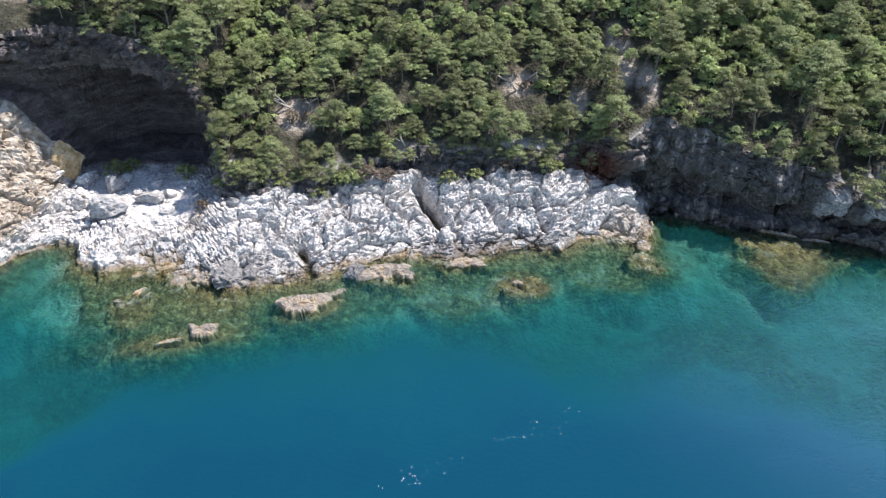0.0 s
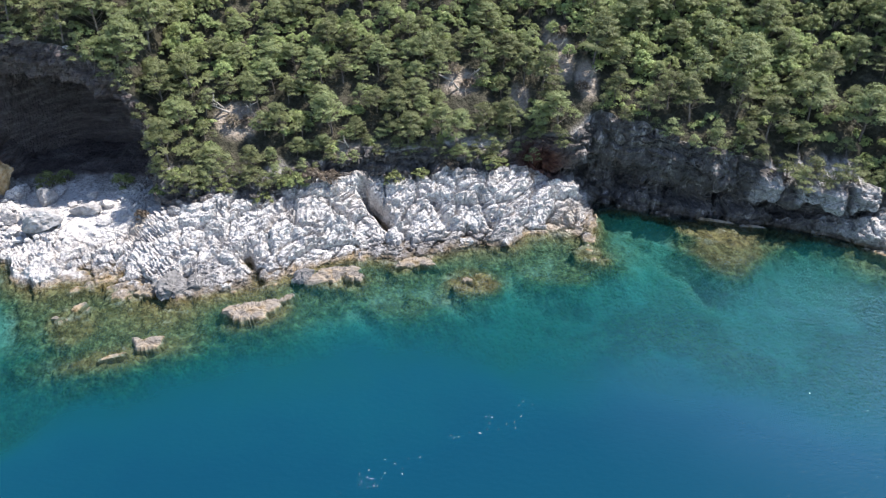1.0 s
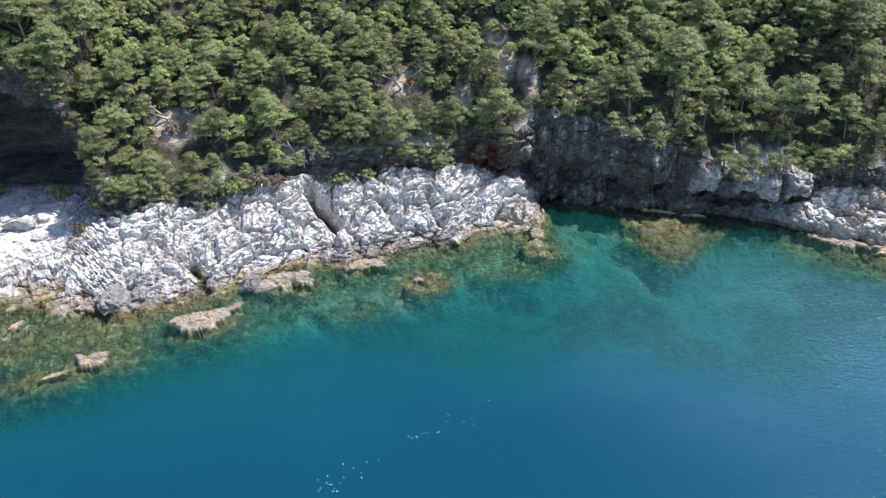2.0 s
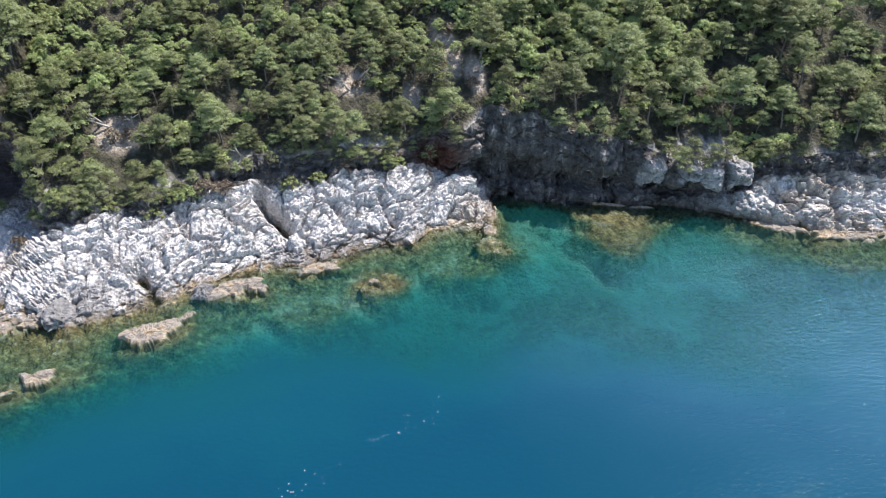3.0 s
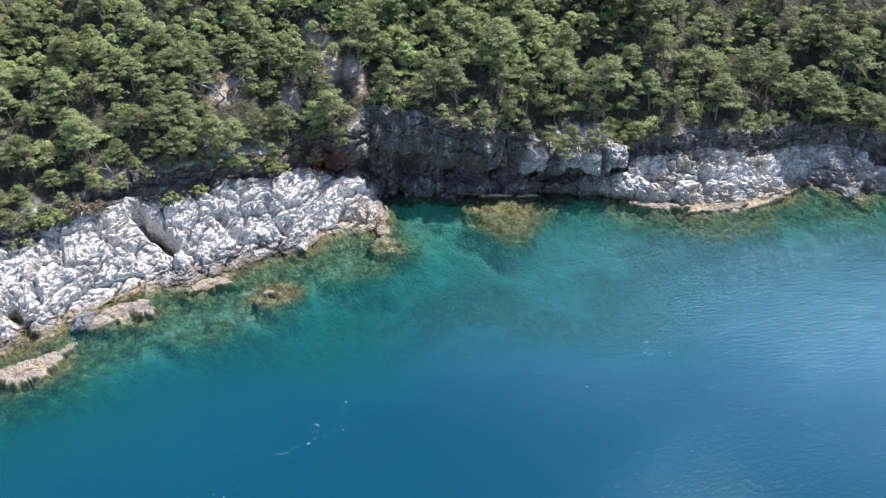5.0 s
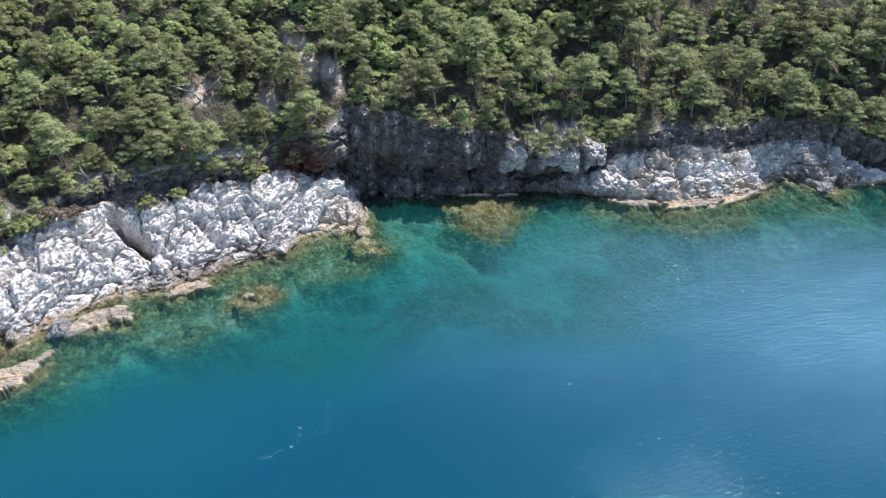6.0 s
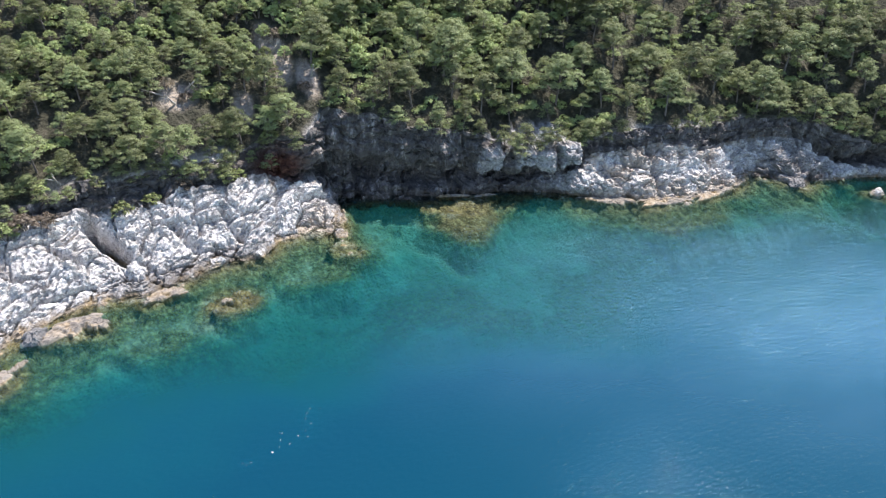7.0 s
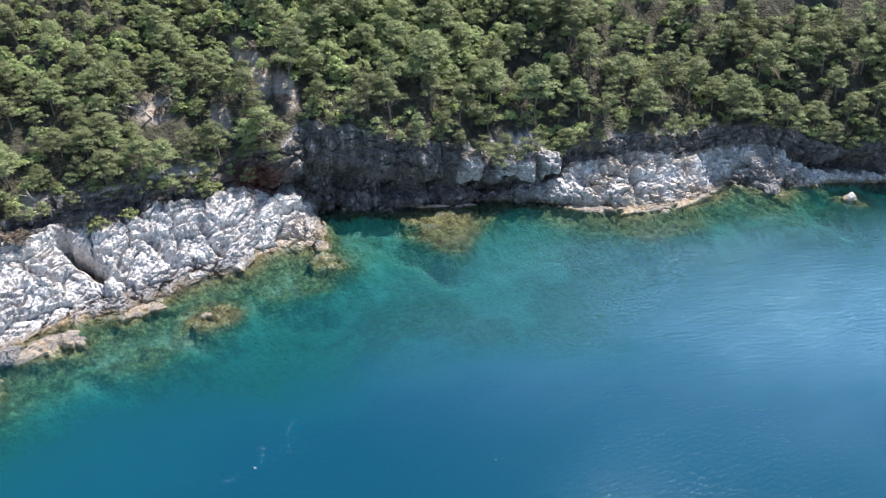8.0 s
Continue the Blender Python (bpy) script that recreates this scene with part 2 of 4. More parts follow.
GROUND = ground_material()
STONE = stone_material("limestone_block", True)
SEA_STONE = stone_material("sea_worn_limestone", False)
WATER = water_material()
TAN_STONE = plain_material("ochre_limestone", [(0.3, (0.22, 0.14, 0.06)), (0.5, (0.42, 0.29, 0.15)), (0.7, (0.52, 0.43, 0.31))], 1.1, 0.92, 0.05)
GREY_STONE = plain_material("weathered_grey_limestone", [(0.3, (0.06, 0.058, 0.058)), (0.5, (0.14, 0.136, 0.135)), (0.7, (0.25, 0.243, 0.236))], 1.6, 0.92, 0.05)
BOULDER_STONE = plain_material("pale_grey_limestone", [(0.3, (0.14, 0.137, 0.135)), (0.5, (0.30, 0.292, 0.288)), (0.7, (0.46, 0.45, 0.44))], 1.6, 0.92, 0.05)
BARK = plain_material("pine_bark", [(0.3, (0.07, 0.055, 0.045)), (0.7, (0.22, 0.19, 0.165))], 6.0, 0.95, 0.02)
DEADWOOD = plain_material("bleached_wood", [(0.3, (0.22, 0.20, 0.175)), (0.7, (0.45, 0.42, 0.375))], 5.0, 0.9, 0.01)
NEEDLES = leaf_material("pine_needles", (0.148, 0.174, 0.084), (0.188, 0.217, 0.098), (0.24, 0.27, 0.114))
LEAVES = leaf_material("evergreen_leaves", (0.18, 0.225, 0.095), (0.25, 0.30, 0.12), (0.33, 0.385, 0.155))


def mesh_object(name, verts, faces, material, parent=None, label="", sharp=False):
    me = bpy.data.meshes.new(name)
    me.from_pydata(np.asarray(verts).tolist() if not isinstance(verts, list) else verts, [], faces if isinstance(faces, list) else faces.tolist())
    me.materials.append(material)
    if not sharp:
        me.polygons.foreach_set("use_smooth", np.ones(len(me.polygons), bool))
    me.update()
    ob = new(name, me)
    if parent:
        ob.parent = parent
    if label:
        tagged(ob, label)
    return ob


def grid_faces(rows, cols):
    i = np.arange(rows * cols).reshape(rows, cols)
    return np.stack([i[:-1, :-1], i[:-1, 1:], i[1:, 1:], i[1:, :-1]], -1).reshape(-1, 4)


def point_attribute(me, name, values):
    me.attributes.new(name, "FLOAT", "POINT").data.foreach_set("value", np.ascontiguousarray(values, dtype=np.float32).ravel())


# ---- the coast: plan of the shoreline (x, y), and how each stretch rises behind it ----
SHORE = [(-400, 20), (-75, 58), (-60, 66), (-54, 70.3), (-52, 75.3), (-48.8, 77.4), (-46, 76.2), (-44.5, 73), (-40.3, 70.7), (-37.8, 72.4), (-32, 70.8),
         (-28.7, 69.5), (-24.8, 67.4), (-22, 68.4), (-16, 69.6), (-12, 71.5), (-8, 74), (-3, 75.2), (0.4, 74), (5, 75.2), (9.6, 77),
         (14.8, 76.7), (17.5, 79.2), (21.5, 79.9), (25.4, 77.5), (26.6, 79.5), (27.6, 86.6), (31.5, 86.2), (38, 82.8), (45, 81), (51.8, 78.8), (57.8, 75.4),
         (60.3, 72.6), (66.6, 67.9), (75.3, 65.6), (82.4, 64.9), (85.4, 66.4), (88, 67.2), (90.4, 64.4), (91.6, 60.2), (94.6, 61.6), (104, 58.4), (110, 54.6), (140, 40), (500, -250)]
# x, where the bare apron ends (y) and how high, the cliff's run and top, depth of the hollow under it
RISE = [(-75, 72, 3, 9, 13, 0), (-66, 88, 15.5, 3, 21, 4), (-60, 89, 15.5, 3, 22.2, 6), (-57, 89.5, 14.5, 3, 22.8, 8), (-54.8, 90.2, 10.8, 3, 23.2, 10), (-53.2, 91.2, 5.6, 3, 23.4, 11), (-52.2, 93.0, 3.6, 3, 23.4, 11), (-47, 95, 3.4, 2, 23.4, 16), (-40, 94.2, 3.6, 2, 22.0, 16), (-34.4, 92.8, 4, 2.5, 18.9, 14), (-31.6, 90, 4.5, 3, 15.0, 4),
        (-30.0, 85.0, 5, 3, 9, 0), (-27, 80.6, 5.6, 3, 7.4, 0), (-22, 82.0, 6.0, 2.5, 7.0, 0), (-16, 81.6, 5.6, 2.5, 6.8, 0), (-11, 84.2, 6.2, 2, 7.6, 0), (-4, 86.6, 7.0, 2, 9.0, 0.4), (0.3, 85.4, 6.2, 1.8, 9.0, 0.8), (8, 86.4, 6.3, 2, 9.0, 0.6),
        (16, 87.2, 5.9, 2, 8.8, 0.3), (20, 87.6, 4.8, 2, 9.6, 1), (25.3, 86.6, 3.7, 1.5, 10.4, 1.6), (27.0, 88.4, 1.4, 1.4, 12.0, 2), (28.6, 88.8, 0.8, 2.0, 12.6, 2), (34, 86.6, 0.8, 2.0, 12.0, 2.4), (40, 84.0, 0.7, 1.6, 9.8, 2.4), (49, 81, 0.8, 1.5, 8.4, 1.8), (53, 79.6, 0.8, 1.0, 5.8, 1.6), (57, 77.4, 1.0, 1.0, 5.6, 1.5), (60.5, 75.8, 2.2, 1.2, 6.3, 1.0), (63.5, 76.0, 4.9, 1.2, 6.4, 0), (68, 73.8, 5.3, 1.2, 6.6, 0), (74, 72.6, 6.0, 1.5, 7.4, 0), (79.5, 70.6, 4.8, 1.5, 7.0, 0.3), (85, 71.0, 4.5, 1.5, 7.0, 0.3), (91.2, 69.6, 5.0, 1.5, 7, 0),
        (96.5, 66.4, 4.9, 1.5, 7.2, 0), (99, 63.6, 2.6, 1.2, 6.4, 0.8), (101.5, 61.0, 0.9, 1.2, 5.2, 1.6), (106, 58.8, 0.8, 1.2, 4.8, 2.0), (110, 56.0, 0.8, 1.2, 5.4, 2.0), (140, 42, 1.5, 1.5, 8, 1)]
# bare scree patches among the trees: centre and half sizes
BARE = ((-56.0, 96.6, 4.6, 3.0), (-20.0, 92.4, 3.2, 2.8), (24.4, 99.4, 2.4, 5.4), (10.5, 97.4, 3.0, 2.4), (27.8, 94.5, 1.8, 3.2), (18.6, 95.4, 1.6, 2.2), (-6, 88, 1.6, 1.6))
# sea caves and hollows in the cliff: x, z, half width, half height, depth
HOLLOWS = ((25.6, 3.9, 2.0, 1.2, 4.0), (33.3, 2.6, 1.3, 1.6, 2.0), (40.5, 1.3, 1.9, 1.3, 3.5), (46.3, 1.2, 1.6, 1.2, 3.2), (52.5, 1.0, 2.2, 0.9, 2.0), (106, 1.5, 4.0, 2.0, 3.0), (-53.6, 2.6, 1.2, 0.9, 2.0), (3.5, 7.6, 3.0, 1.2, 1.8))
# rounded buttresses that stand out of the cliff, as the hollows but outwards
BUTTRESSES = ((49.6, 4.6, 1.5, 2.2, -1.6), (54.4, 4.8, 1.7, 1.3, -1.5), (57.0, 4.6, 1.1, 1.6, -1.3), (60.2, 5.4, 1.6, 1.7, -1.6), (59.0, 2.2, 1.2, 1.2, -0.8), (36.5, 4.6, 1.6, 2.0, -0.9), (43.6, 5.2, 1.4, 2.4, -1.0))
# clefts in the apron: from, to, half width, depth
CLEFTS = ((-3.5, 84.4, -2.2, 82.0, 0.65, 5.0), (-2.2, 82.0, -0.6, 79.6, 0.8, 3.6), (-7.8, 81.6, -5.2, 79.6, 0.4, 1.2), (5.5, 82.5, 7.5, 79.0, 0.5, 1.4), (-17.5, 74.0, -15.8, 70.5, 0.7, 1.5), (-13.0, 81.0, -15.0, 77.5, 0.5, 1.2), (11.5, 83, 13, 79, 0.45, 1.0), (64, 74, 66, 69, 0.6, 1.4), (72, 73, 70.5, 68.5, 0.5, 1.0), (79.5, 72.5, 81, 68, 0.6, 1.2))
# x, width of the shallow rock shelf, depth at its edge, depth beyond it
SHELF = [(-60, 3, 2, 7), (-48, 2.5, 2, 6), (-40, 8, 1.5, 5.5), (-30, 11, 1.3, 6), (-16, 8, 1.5, 6.5), (-5, 7.5, 1.8, 6), (8, 7, 1.9, 5.5), (17, 6.5, 1.8, 4.6), (24, 5, 1.5, 4.2),
         (28, 2, 1.5, 2.9), (50, 2, 1.5, 3.4), (58, 5, 1.2, 5), (75, 7, 1.5, 6.5), (88, 9, 1.7, 6), (100, 3, 2, 5), (140, 5, 3, 12)]


def along(x, table, col, soft=0.0):
    t = np.array(table, float)
    y = np.interp(x, t[:, 0], t[:, col])
    if soft:
        y = sum(np.interp(x + d * soft, t[:, 0], t[:, col]) for d in (-1, -0.6, -0.2, 0.2, 0.6, 1)) / 6
    return y


def offshore(x, y):
    """Distance from the shoreline of places in the sea."""
    pts = np.array(SHORE, float)
    best = np.full(len(x), 1e9)
    for (ax, ay), (bx, by) in zip(pts[:-1], pts[1:]):
        dx, dy = bx - ax, by - ay
        w = np.clip(((x - ax) * dx + (y - ay) * dy) / (dx * dx + dy * dy), 0, 1)
        best = np.minimum(best, np.hypot(x - ax - w * dx, y - ay - w * dy))
    return best


def spaced(*parts):
    """A line of places: (from, to, count) stretches joined."""
    return np.unique(np.concatenate([np.linspace(a, b, n) for a, b, n in parts]).round(4))


COLS = spaced((-420, -80, 24), (-80, -60, 22), (-60, 112, 720), (-54.2, -51.6, 34), (-34.6, -32.2, 20), (26, 28, 24), (112, 150, 40), (150, 520, 26))
N_SEA, N_APRON, N_CLIFF, N_HILL = 120, 108, 78, 96


def seabed(x, y, off):
    """Depth of the seabed off metres out from the shore."""
    w, edge, out = (along(x, SHELF, k, 4) for k in (1, 2, 3))
    p = np.stack([x, y, np.zeros_like(x)], 1)
    off = np.clip(off + (3.0 * fractal(p, 9.0, 4, 33) + 1.2 * fractal(p, 2.5, 3, 36)) * smooth(0.5, 6, off), 0, None)
    z = -0.15 - edge * np.clip(off / w, 0, 1) ** 0.8 - (out - edge) * smooth(w, w + 9, off)
    brink = np.interp(x, (-60, -44, -27, -10, 0, 12, 30, 45, 60, 90), (18, 30, 54, 59, 58, 55, 49, 44, 50, 50)) + 6.5 * fractal(p, 22.0, 3, 38) + 3.0 * fractal(p, 7.0, 3, 39)
    z -= (1.0 - 0.45 * smooth(20, 60, x + 0.3 * (y - 40))) * np.clip(off - w - np.interp(x, (-20, 5), (1, 6)), 0, 40) * smooth(5, 0, (y - brink) / np.interp(x, (-18, 8), (1.0, 2.4)) + 3) + 0.1 * np.clip(off - 40, 0, 150)
    return np.minimum(z - 1.1 * smooth(1.0, 4.5, off) * np.clip(0.25 + 1.5 * fractal(p, 5.5, 3, 44), 0, 1.2) * smooth(-5, -2, z), -0.15)


def mounds(x, y, z):
    """Reefs that rise from the seabed: the flat one in the bay, ledges and shoals off the point."""
    p = np.stack([x, y, np.zeros_like(x)], 1)
    wob = 2.6 * fractal(p, 4.0, 4, 77)
    for cx, cy, rx, ry, turn, top in ((44.0, 78.4, 8.6, 5.0, -0.42, -0.36), (42.6, 74.6, 6.4, 5.6, -0.2, -0.55), (41.0, 71.0, 3.4, 3.4, 0.0, -0.9), (-15.4, 64.8, 4.6, 3.2, 0.4, -0.5), (-7, 70.6, 4.8, 2.2, 0.0, -0.4), (2.6, 73.4, 3.6, 2.2, 0.2, -0.4), (72, 65.4, 10, 2.6, -0.1, -0.5), (-35, 65.6, 2.6, 2.2, 0.8, -0.6), (24.8, 74.6, 2.6, 3.2, 0.3, -0.5), (19, 72.5, 5.5, 6.0, 0.5, -1.4),
                                      (-28, 58.2, 6.0, 2.0, 0.25, -0.62), (-33.5, 63.5, 3.2, 4.5, 0.2, -0.65), (-26, 63, 8, 5, 0.1, -1.0), (9, 69, 3.5, 2.6, 0.2, -0.35), (1.5, 67.5, 7.0, 5.5, 0.0, -1.5),
                                      (68, 62, 9, 5.0, -0.3, -1.0), (85, 58, 5, 5.0, -0.5, -1.6), (99.6, 54.0, 3.2, 2.8, 0.0, -0.7)):
        c, s = math.cos(turn), math.sin(turn)
        u, v = (c * (x - cx) + s * (y - cy)) / rx, (c * (y - cy) - s * (x - cx)) / ry
        r = np.sqrt(u * u + v * v) + wob * 0.16
        z = np.maximum(z, top - 5.0 * np.clip(r - 0.7, 0, 40) ** 1.2 * min(rx, ry) / 4)
    return z


def coast_sheet():
    x = COLS
    ys = along(x, SHORE, 1, 0.5)
    back, ha, run, top, rec = (along(x, RISE, k, 0.9) for k in range(1, 6))
    line = np.stack([x, 0 * x, 0 * x], 1)
    ragged = (1.3 * fractal(line, 6.0, 3, 15) + 0.5 * fractal(line, 1.4, 2, 18)) * smooth(-33, -28, x) * smooth(26.5, 23, x)
    back = back + ragged
    ha = ha + 0.35 * ragged
    top = top + (1.1 * fractal(line, 7.0, 3, 21) + 0.4 * fractal(line, 1.6, 2, 24)) * smooth(26, 29, x)
    wa = back - ys
    n = len(x)
    rows, kinds = [], []
    # the sea floor, from far out to the shore
    off = np.concatenate([np.geomspace(500, 45, 16), np.linspace(44, 0.4, N_SEA - 16)])
    for o in off:
        y = ys - o
        rows.append(np.stack([x, y, mounds(x, y, seabed(x, y, offshore(x, y)))], 1))
        kinds.append(0)
    # the bare rock apron
    for t in np.linspace(0, 1, N_APRON):
        rows.append(np.stack([x, ys + wa * t, -0.15 + ha * (0.25 * t + 0.75 * t ** 0.8) + smooth(-36, -42, x) * (0.9 * smooth(0, 0.05, t) - 0.9 * smooth(0.3, 0.9, t))], 1))
        kinds.append(1)
    # the cliff, hollowed where there are caves
    ya, lip = ys + wa, ha + (top - ha) * (0.55 + 0.20 * smooth(3, 9, rec))
    over = 3.6 * smooth(3, 9, rec) + 0.8 * smooth(0.8, 2, rec)
    yt = ya + run - over
    stops = [(ya, ha), (ya + run * 0.2 + rec * 0.7, ha + 0.25), (ya + run * 0.25 + rec, ha + (lip - ha) * (0.35 + 0.45 * smooth(3, 9, rec))), (ya + run * 0.35 + rec * 0.7, ha + (lip - ha) * (0.8 + 0.16 * smooth(3, 9, rec))),
             (ya + run * 0.4 - over * 0.25, lip), (ya + run * 0.55 - over * 0.75, lip + (top - lip) * 0.5), (yt, top)]
    for t in np.linspace(0, 1, N_CLIFF + 1)[1:]:
        k = min(int(t * 6), 5)
        f = t * 6 - k
        f = f * f * (3 - 2 * f) * 0.4 + f * 0.6
        (y0, z0), (y1, z1) = stops[k], stops[k + 1]
        rows.append(np.stack([x, y0 + (y1 - y0) * f, z0 + (z1 - z0) * f], 1))
        kinds.append(2)
    # the wooded hillside
    for t in np.concatenate([np.linspace(0.35, 45, N_HILL - 20), np.geomspace(47, 900, 20)]):
        z = top + 0.66 * t * smooth(-3, 2, t) - 0.45 * np.clip(t - 70, 0, None) * 0.8 - 0.21 * np.clip(t - 160, 0, None)
        z = np.maximum(z, top + np.minimum(t * 0.3, 30))
        rows.append(np.stack([x, yt + t, z], 1))
        kinds.append(3)
    return np.stack(rows), np.array(kinds)


P, KIND = coast_sheet()
R_, C_ = P.shape[:2]
du = np.gradient(P, axis=1)
dv = np.gradient(P, axis=0)
nrm = np.cross(du, dv)
nrm /= np.linalg.norm(nrm, axis=2, keepdims=True) + 1e-9
flat = P.reshape(-1, 3)
kind = np.repeat(KIND, C_)
edge_row = np.repeat(np.arange(R_), C_)
crags = crag(flat)
# beyond the bay the beds run along the shore
east = flat[:, 0] > 52
turned = flat[east] @ np.array(((0.5, -0.87, 0), (0.87, 0.5, 0), (0, 0, 1)))
lie = smooth(53, 60, flat[east, 0])
crags[east] = crags[east] * (1 - lie) + crag(turned) * lie
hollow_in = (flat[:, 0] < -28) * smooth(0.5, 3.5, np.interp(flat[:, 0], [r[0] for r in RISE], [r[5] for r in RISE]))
rough = fractal(flat, 6.0, 4, 5)
apron_t = np.clip((edge_row - N_SEA) / N_APRON, 0, 1)
beach = smooth(-51, -47, flat[:, 0]) * smooth(-31, -36, flat[:, 0]) * smooth(0.28, 0.45, apron_t) * (kind == 1)
inner = smooth(0.70, 0.60, (edge_row - N_SEA - N_APRON) / N_CLIFF)
near_shore = np.exp(-np.clip(-flat[:, 2] - 0.3, 0, 30) / 1.6)
amp = np.select([kind == 0, kind == 1, kind == 2], [(0.10 + 0.75 * near_shore) * (1 - 0.55 * np.exp(-((flat[:, 0] - 43) / 8) ** 4 - ((flat[:, 1] - 75) / 8) ** 4)), (0.35 + 0.75 * smooth(0, 0.2, apron_t)) * (1 - 0.8 * beach) * (1 - 0.1 * smooth(57, 63, flat[:, 0])), 0.9 - 0.86 * hollow_in * inner + 0.4 * hollow_in * (1 - inner)], 0.12)
push = crags * amp + rough * np.select([kind == 0, kind == 1, kind == 2], [0.25, 0.4 * (1 - beach), 0.8 - 0.4 * hollow_in * inner], 0.7)
first_hill = N_SEA + N_APRON + N_CLIFF
brow = smooth(49.5, 52, flat[:, 0]) * smooth(64, 60, flat[:, 0]) * smooth(10, 4, edge_row - first_hill) * (kind == 3)
push += brow * 1.3 * crags
for x0, y0, x1, y1, half, deep_cut in CLEFTS:
    d = np.array((x1 - x0, y1 - y0))
    w = np.clip(((flat[:, 0] - x0) * d[0] + (flat[:, 1] - y0) * d[1]) / (d @ d), 0, 1)
    away = np.hypot(flat[:, 0] - x0 - w * d[0] + 0.35 * rough, flat[:, 1] - y0 - w * d[1])
    push -= deep_cut * np.exp(-(away / half) ** 2) * (kind == 1)
swell = fractal(flat * (1, 0.7, 0.5), 9.0, 2, 61)
bedding = fractal(flat * (0.35, 0.35, 1.3), 1.6, 4, 88, ridged=True)
push += np.where(kind == 2, 0.75 * bedding, 0.55 * bedding * (kind == 1) * smooth(57, 63, flat[:, 0]))
push += np.where(kind == 1, swell * 1.25 * smooth(0, 0.25, apron_t) * (1 - beach), 0)
n_flat = nrm.reshape(-1, 3)
into = np.zeros_like(push)
for hx, hz, rx, rz, far_in in HOLLOWS + BUTTRESSES:
    into += far_in * np.exp(-((flat[:, 0] - hx) / rx) ** 4 - ((flat[:, 2] - hz) / rz) ** 4) * (kind == 2)
flat = flat + n_flat * push[:, None]
flat[:, 1] += into
P = flat.reshape(R_, C_, 3)
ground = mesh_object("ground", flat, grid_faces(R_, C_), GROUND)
ground.data.polygons.foreach_set("use_smooth", np.repeat((KIND[:-1] == 0) | (KIND[:-1] == 3), C_ - 1))
tagged(ground, "jagged grey-white limestone coast, wooded slope and shallow seabed", "ground", kind="structure")
x, y, z = flat.T
grain = fractal(flat, 3.0, 4, 91)
lit_brow = smooth(49.5, 52, x) * smooth(64, 60, x)
soil = np.where(kind == 3, smooth(-1.5, 1.2, (edge_row - N_SEA - N_APRON - N_CLIFF) * 0.6 + grain * 2 - 2.8 * lit_brow + 2.5 * smooth(27, 30, x) * smooth(50, 47, x) + 3.0 * smooth(-28, -31, x)), 0.0)
# darker band low on the apron along two stretches
foot_band = smooth(0.30, 0.12, apron_t + 0.12 * grain) * (0.55 * smooth(-6, 0, x) * smooth(18, 14, x) + 0.35 * smooth(-30, -27, x) * smooth(-12, -18, x))
# cliffs and the bay's foot ledge take the shade-darkened tones, the apron in part
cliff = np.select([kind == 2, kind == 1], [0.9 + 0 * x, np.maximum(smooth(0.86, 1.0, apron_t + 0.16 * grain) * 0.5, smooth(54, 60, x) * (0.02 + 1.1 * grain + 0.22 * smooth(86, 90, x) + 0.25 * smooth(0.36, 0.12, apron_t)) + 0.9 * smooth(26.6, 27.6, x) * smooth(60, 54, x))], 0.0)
cliff = np.maximum(cliff, foot_band * (kind == 1))
# buttresses painted paler, for the sunlight on their bulges
sunlit_bulge = smooth(0.35, 1.1, -into) * smooth(46, 49, x)
cliff = cliff * (1 - 0.7 * sunlit_bulge)
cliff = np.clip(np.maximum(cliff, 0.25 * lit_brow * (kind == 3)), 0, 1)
tan_rock = smooth(60, 64, x) * smooth(90, 86, x) * smooth(0.0, 0.5, grain + 0.25) * 0.62 * (kind == 1)
for cx, cy, rx, ry in ((-8.0, 83.4, 4.5, 1.8), (18.0, 86.2, 4.0, 1.6), (-31.5, 80.0, 1.8, 2.2), (23.0, 81.5, 3.0, 3.5)):
    tan_rock = np.maximum(tan_rock, 0.85 * np.exp(-((x - cx) / rx) ** 2 - ((y - cy) / ry) ** 2) * smooth(-0.4, 0.3, grain) * (kind == 1))
cream = smooth(-51.6, -52.6, x + 0.3 * grain) * smooth(2.0, 3.2, z + 0.5 * grain) * (kind < 3) * (1 - hollow_in * (kind == 2))
red = np.exp(-(((x - 20.5) / 3.0) ** 2 + ((z - 6.5) / 2.4) ** 2)) * np.where(kind == 1, 0.5, 1.5) * (kind >= 1) * (y > 86)
blotch = fractal(flat * (1, 1, 0), 7.0, 4, 95)
cove = 0.75 * smooth(26, 30, x) * smooth(64, 54, x) * smooth(60, 72, y + 3 * blotch)
sand = (kind == 0) * smooth(-1.2, -2.5, z + 0.8 * grain) * np.clip(0.06 + 0.55 * smooth(-0.05, 0.3, blotch) + 0.9 * cove + 0.12 * smooth(30, 45, x) + 0.35 * smooth(-38, -44, x), 0, 1)
sand = np.maximum(sand, (kind == 0) * smooth(1.2, 0.7, np.hypot((x - 12.8) / 2.8, (y - 66.6) / 3.2) + 0.5 * grain) * smooth(-1.2, -2.2, z) * 0.8)
bare = np.zeros_like(x)
for cx, cy, rx, ry in BARE:
    bare = np.maximum(bare, smooth(1.1, 0.6, np.sqrt(((x - cx) / rx) ** 2 + ((y - cy) / ry) ** 2) + 0.25 * grain))
bare = bare * (kind == 3)
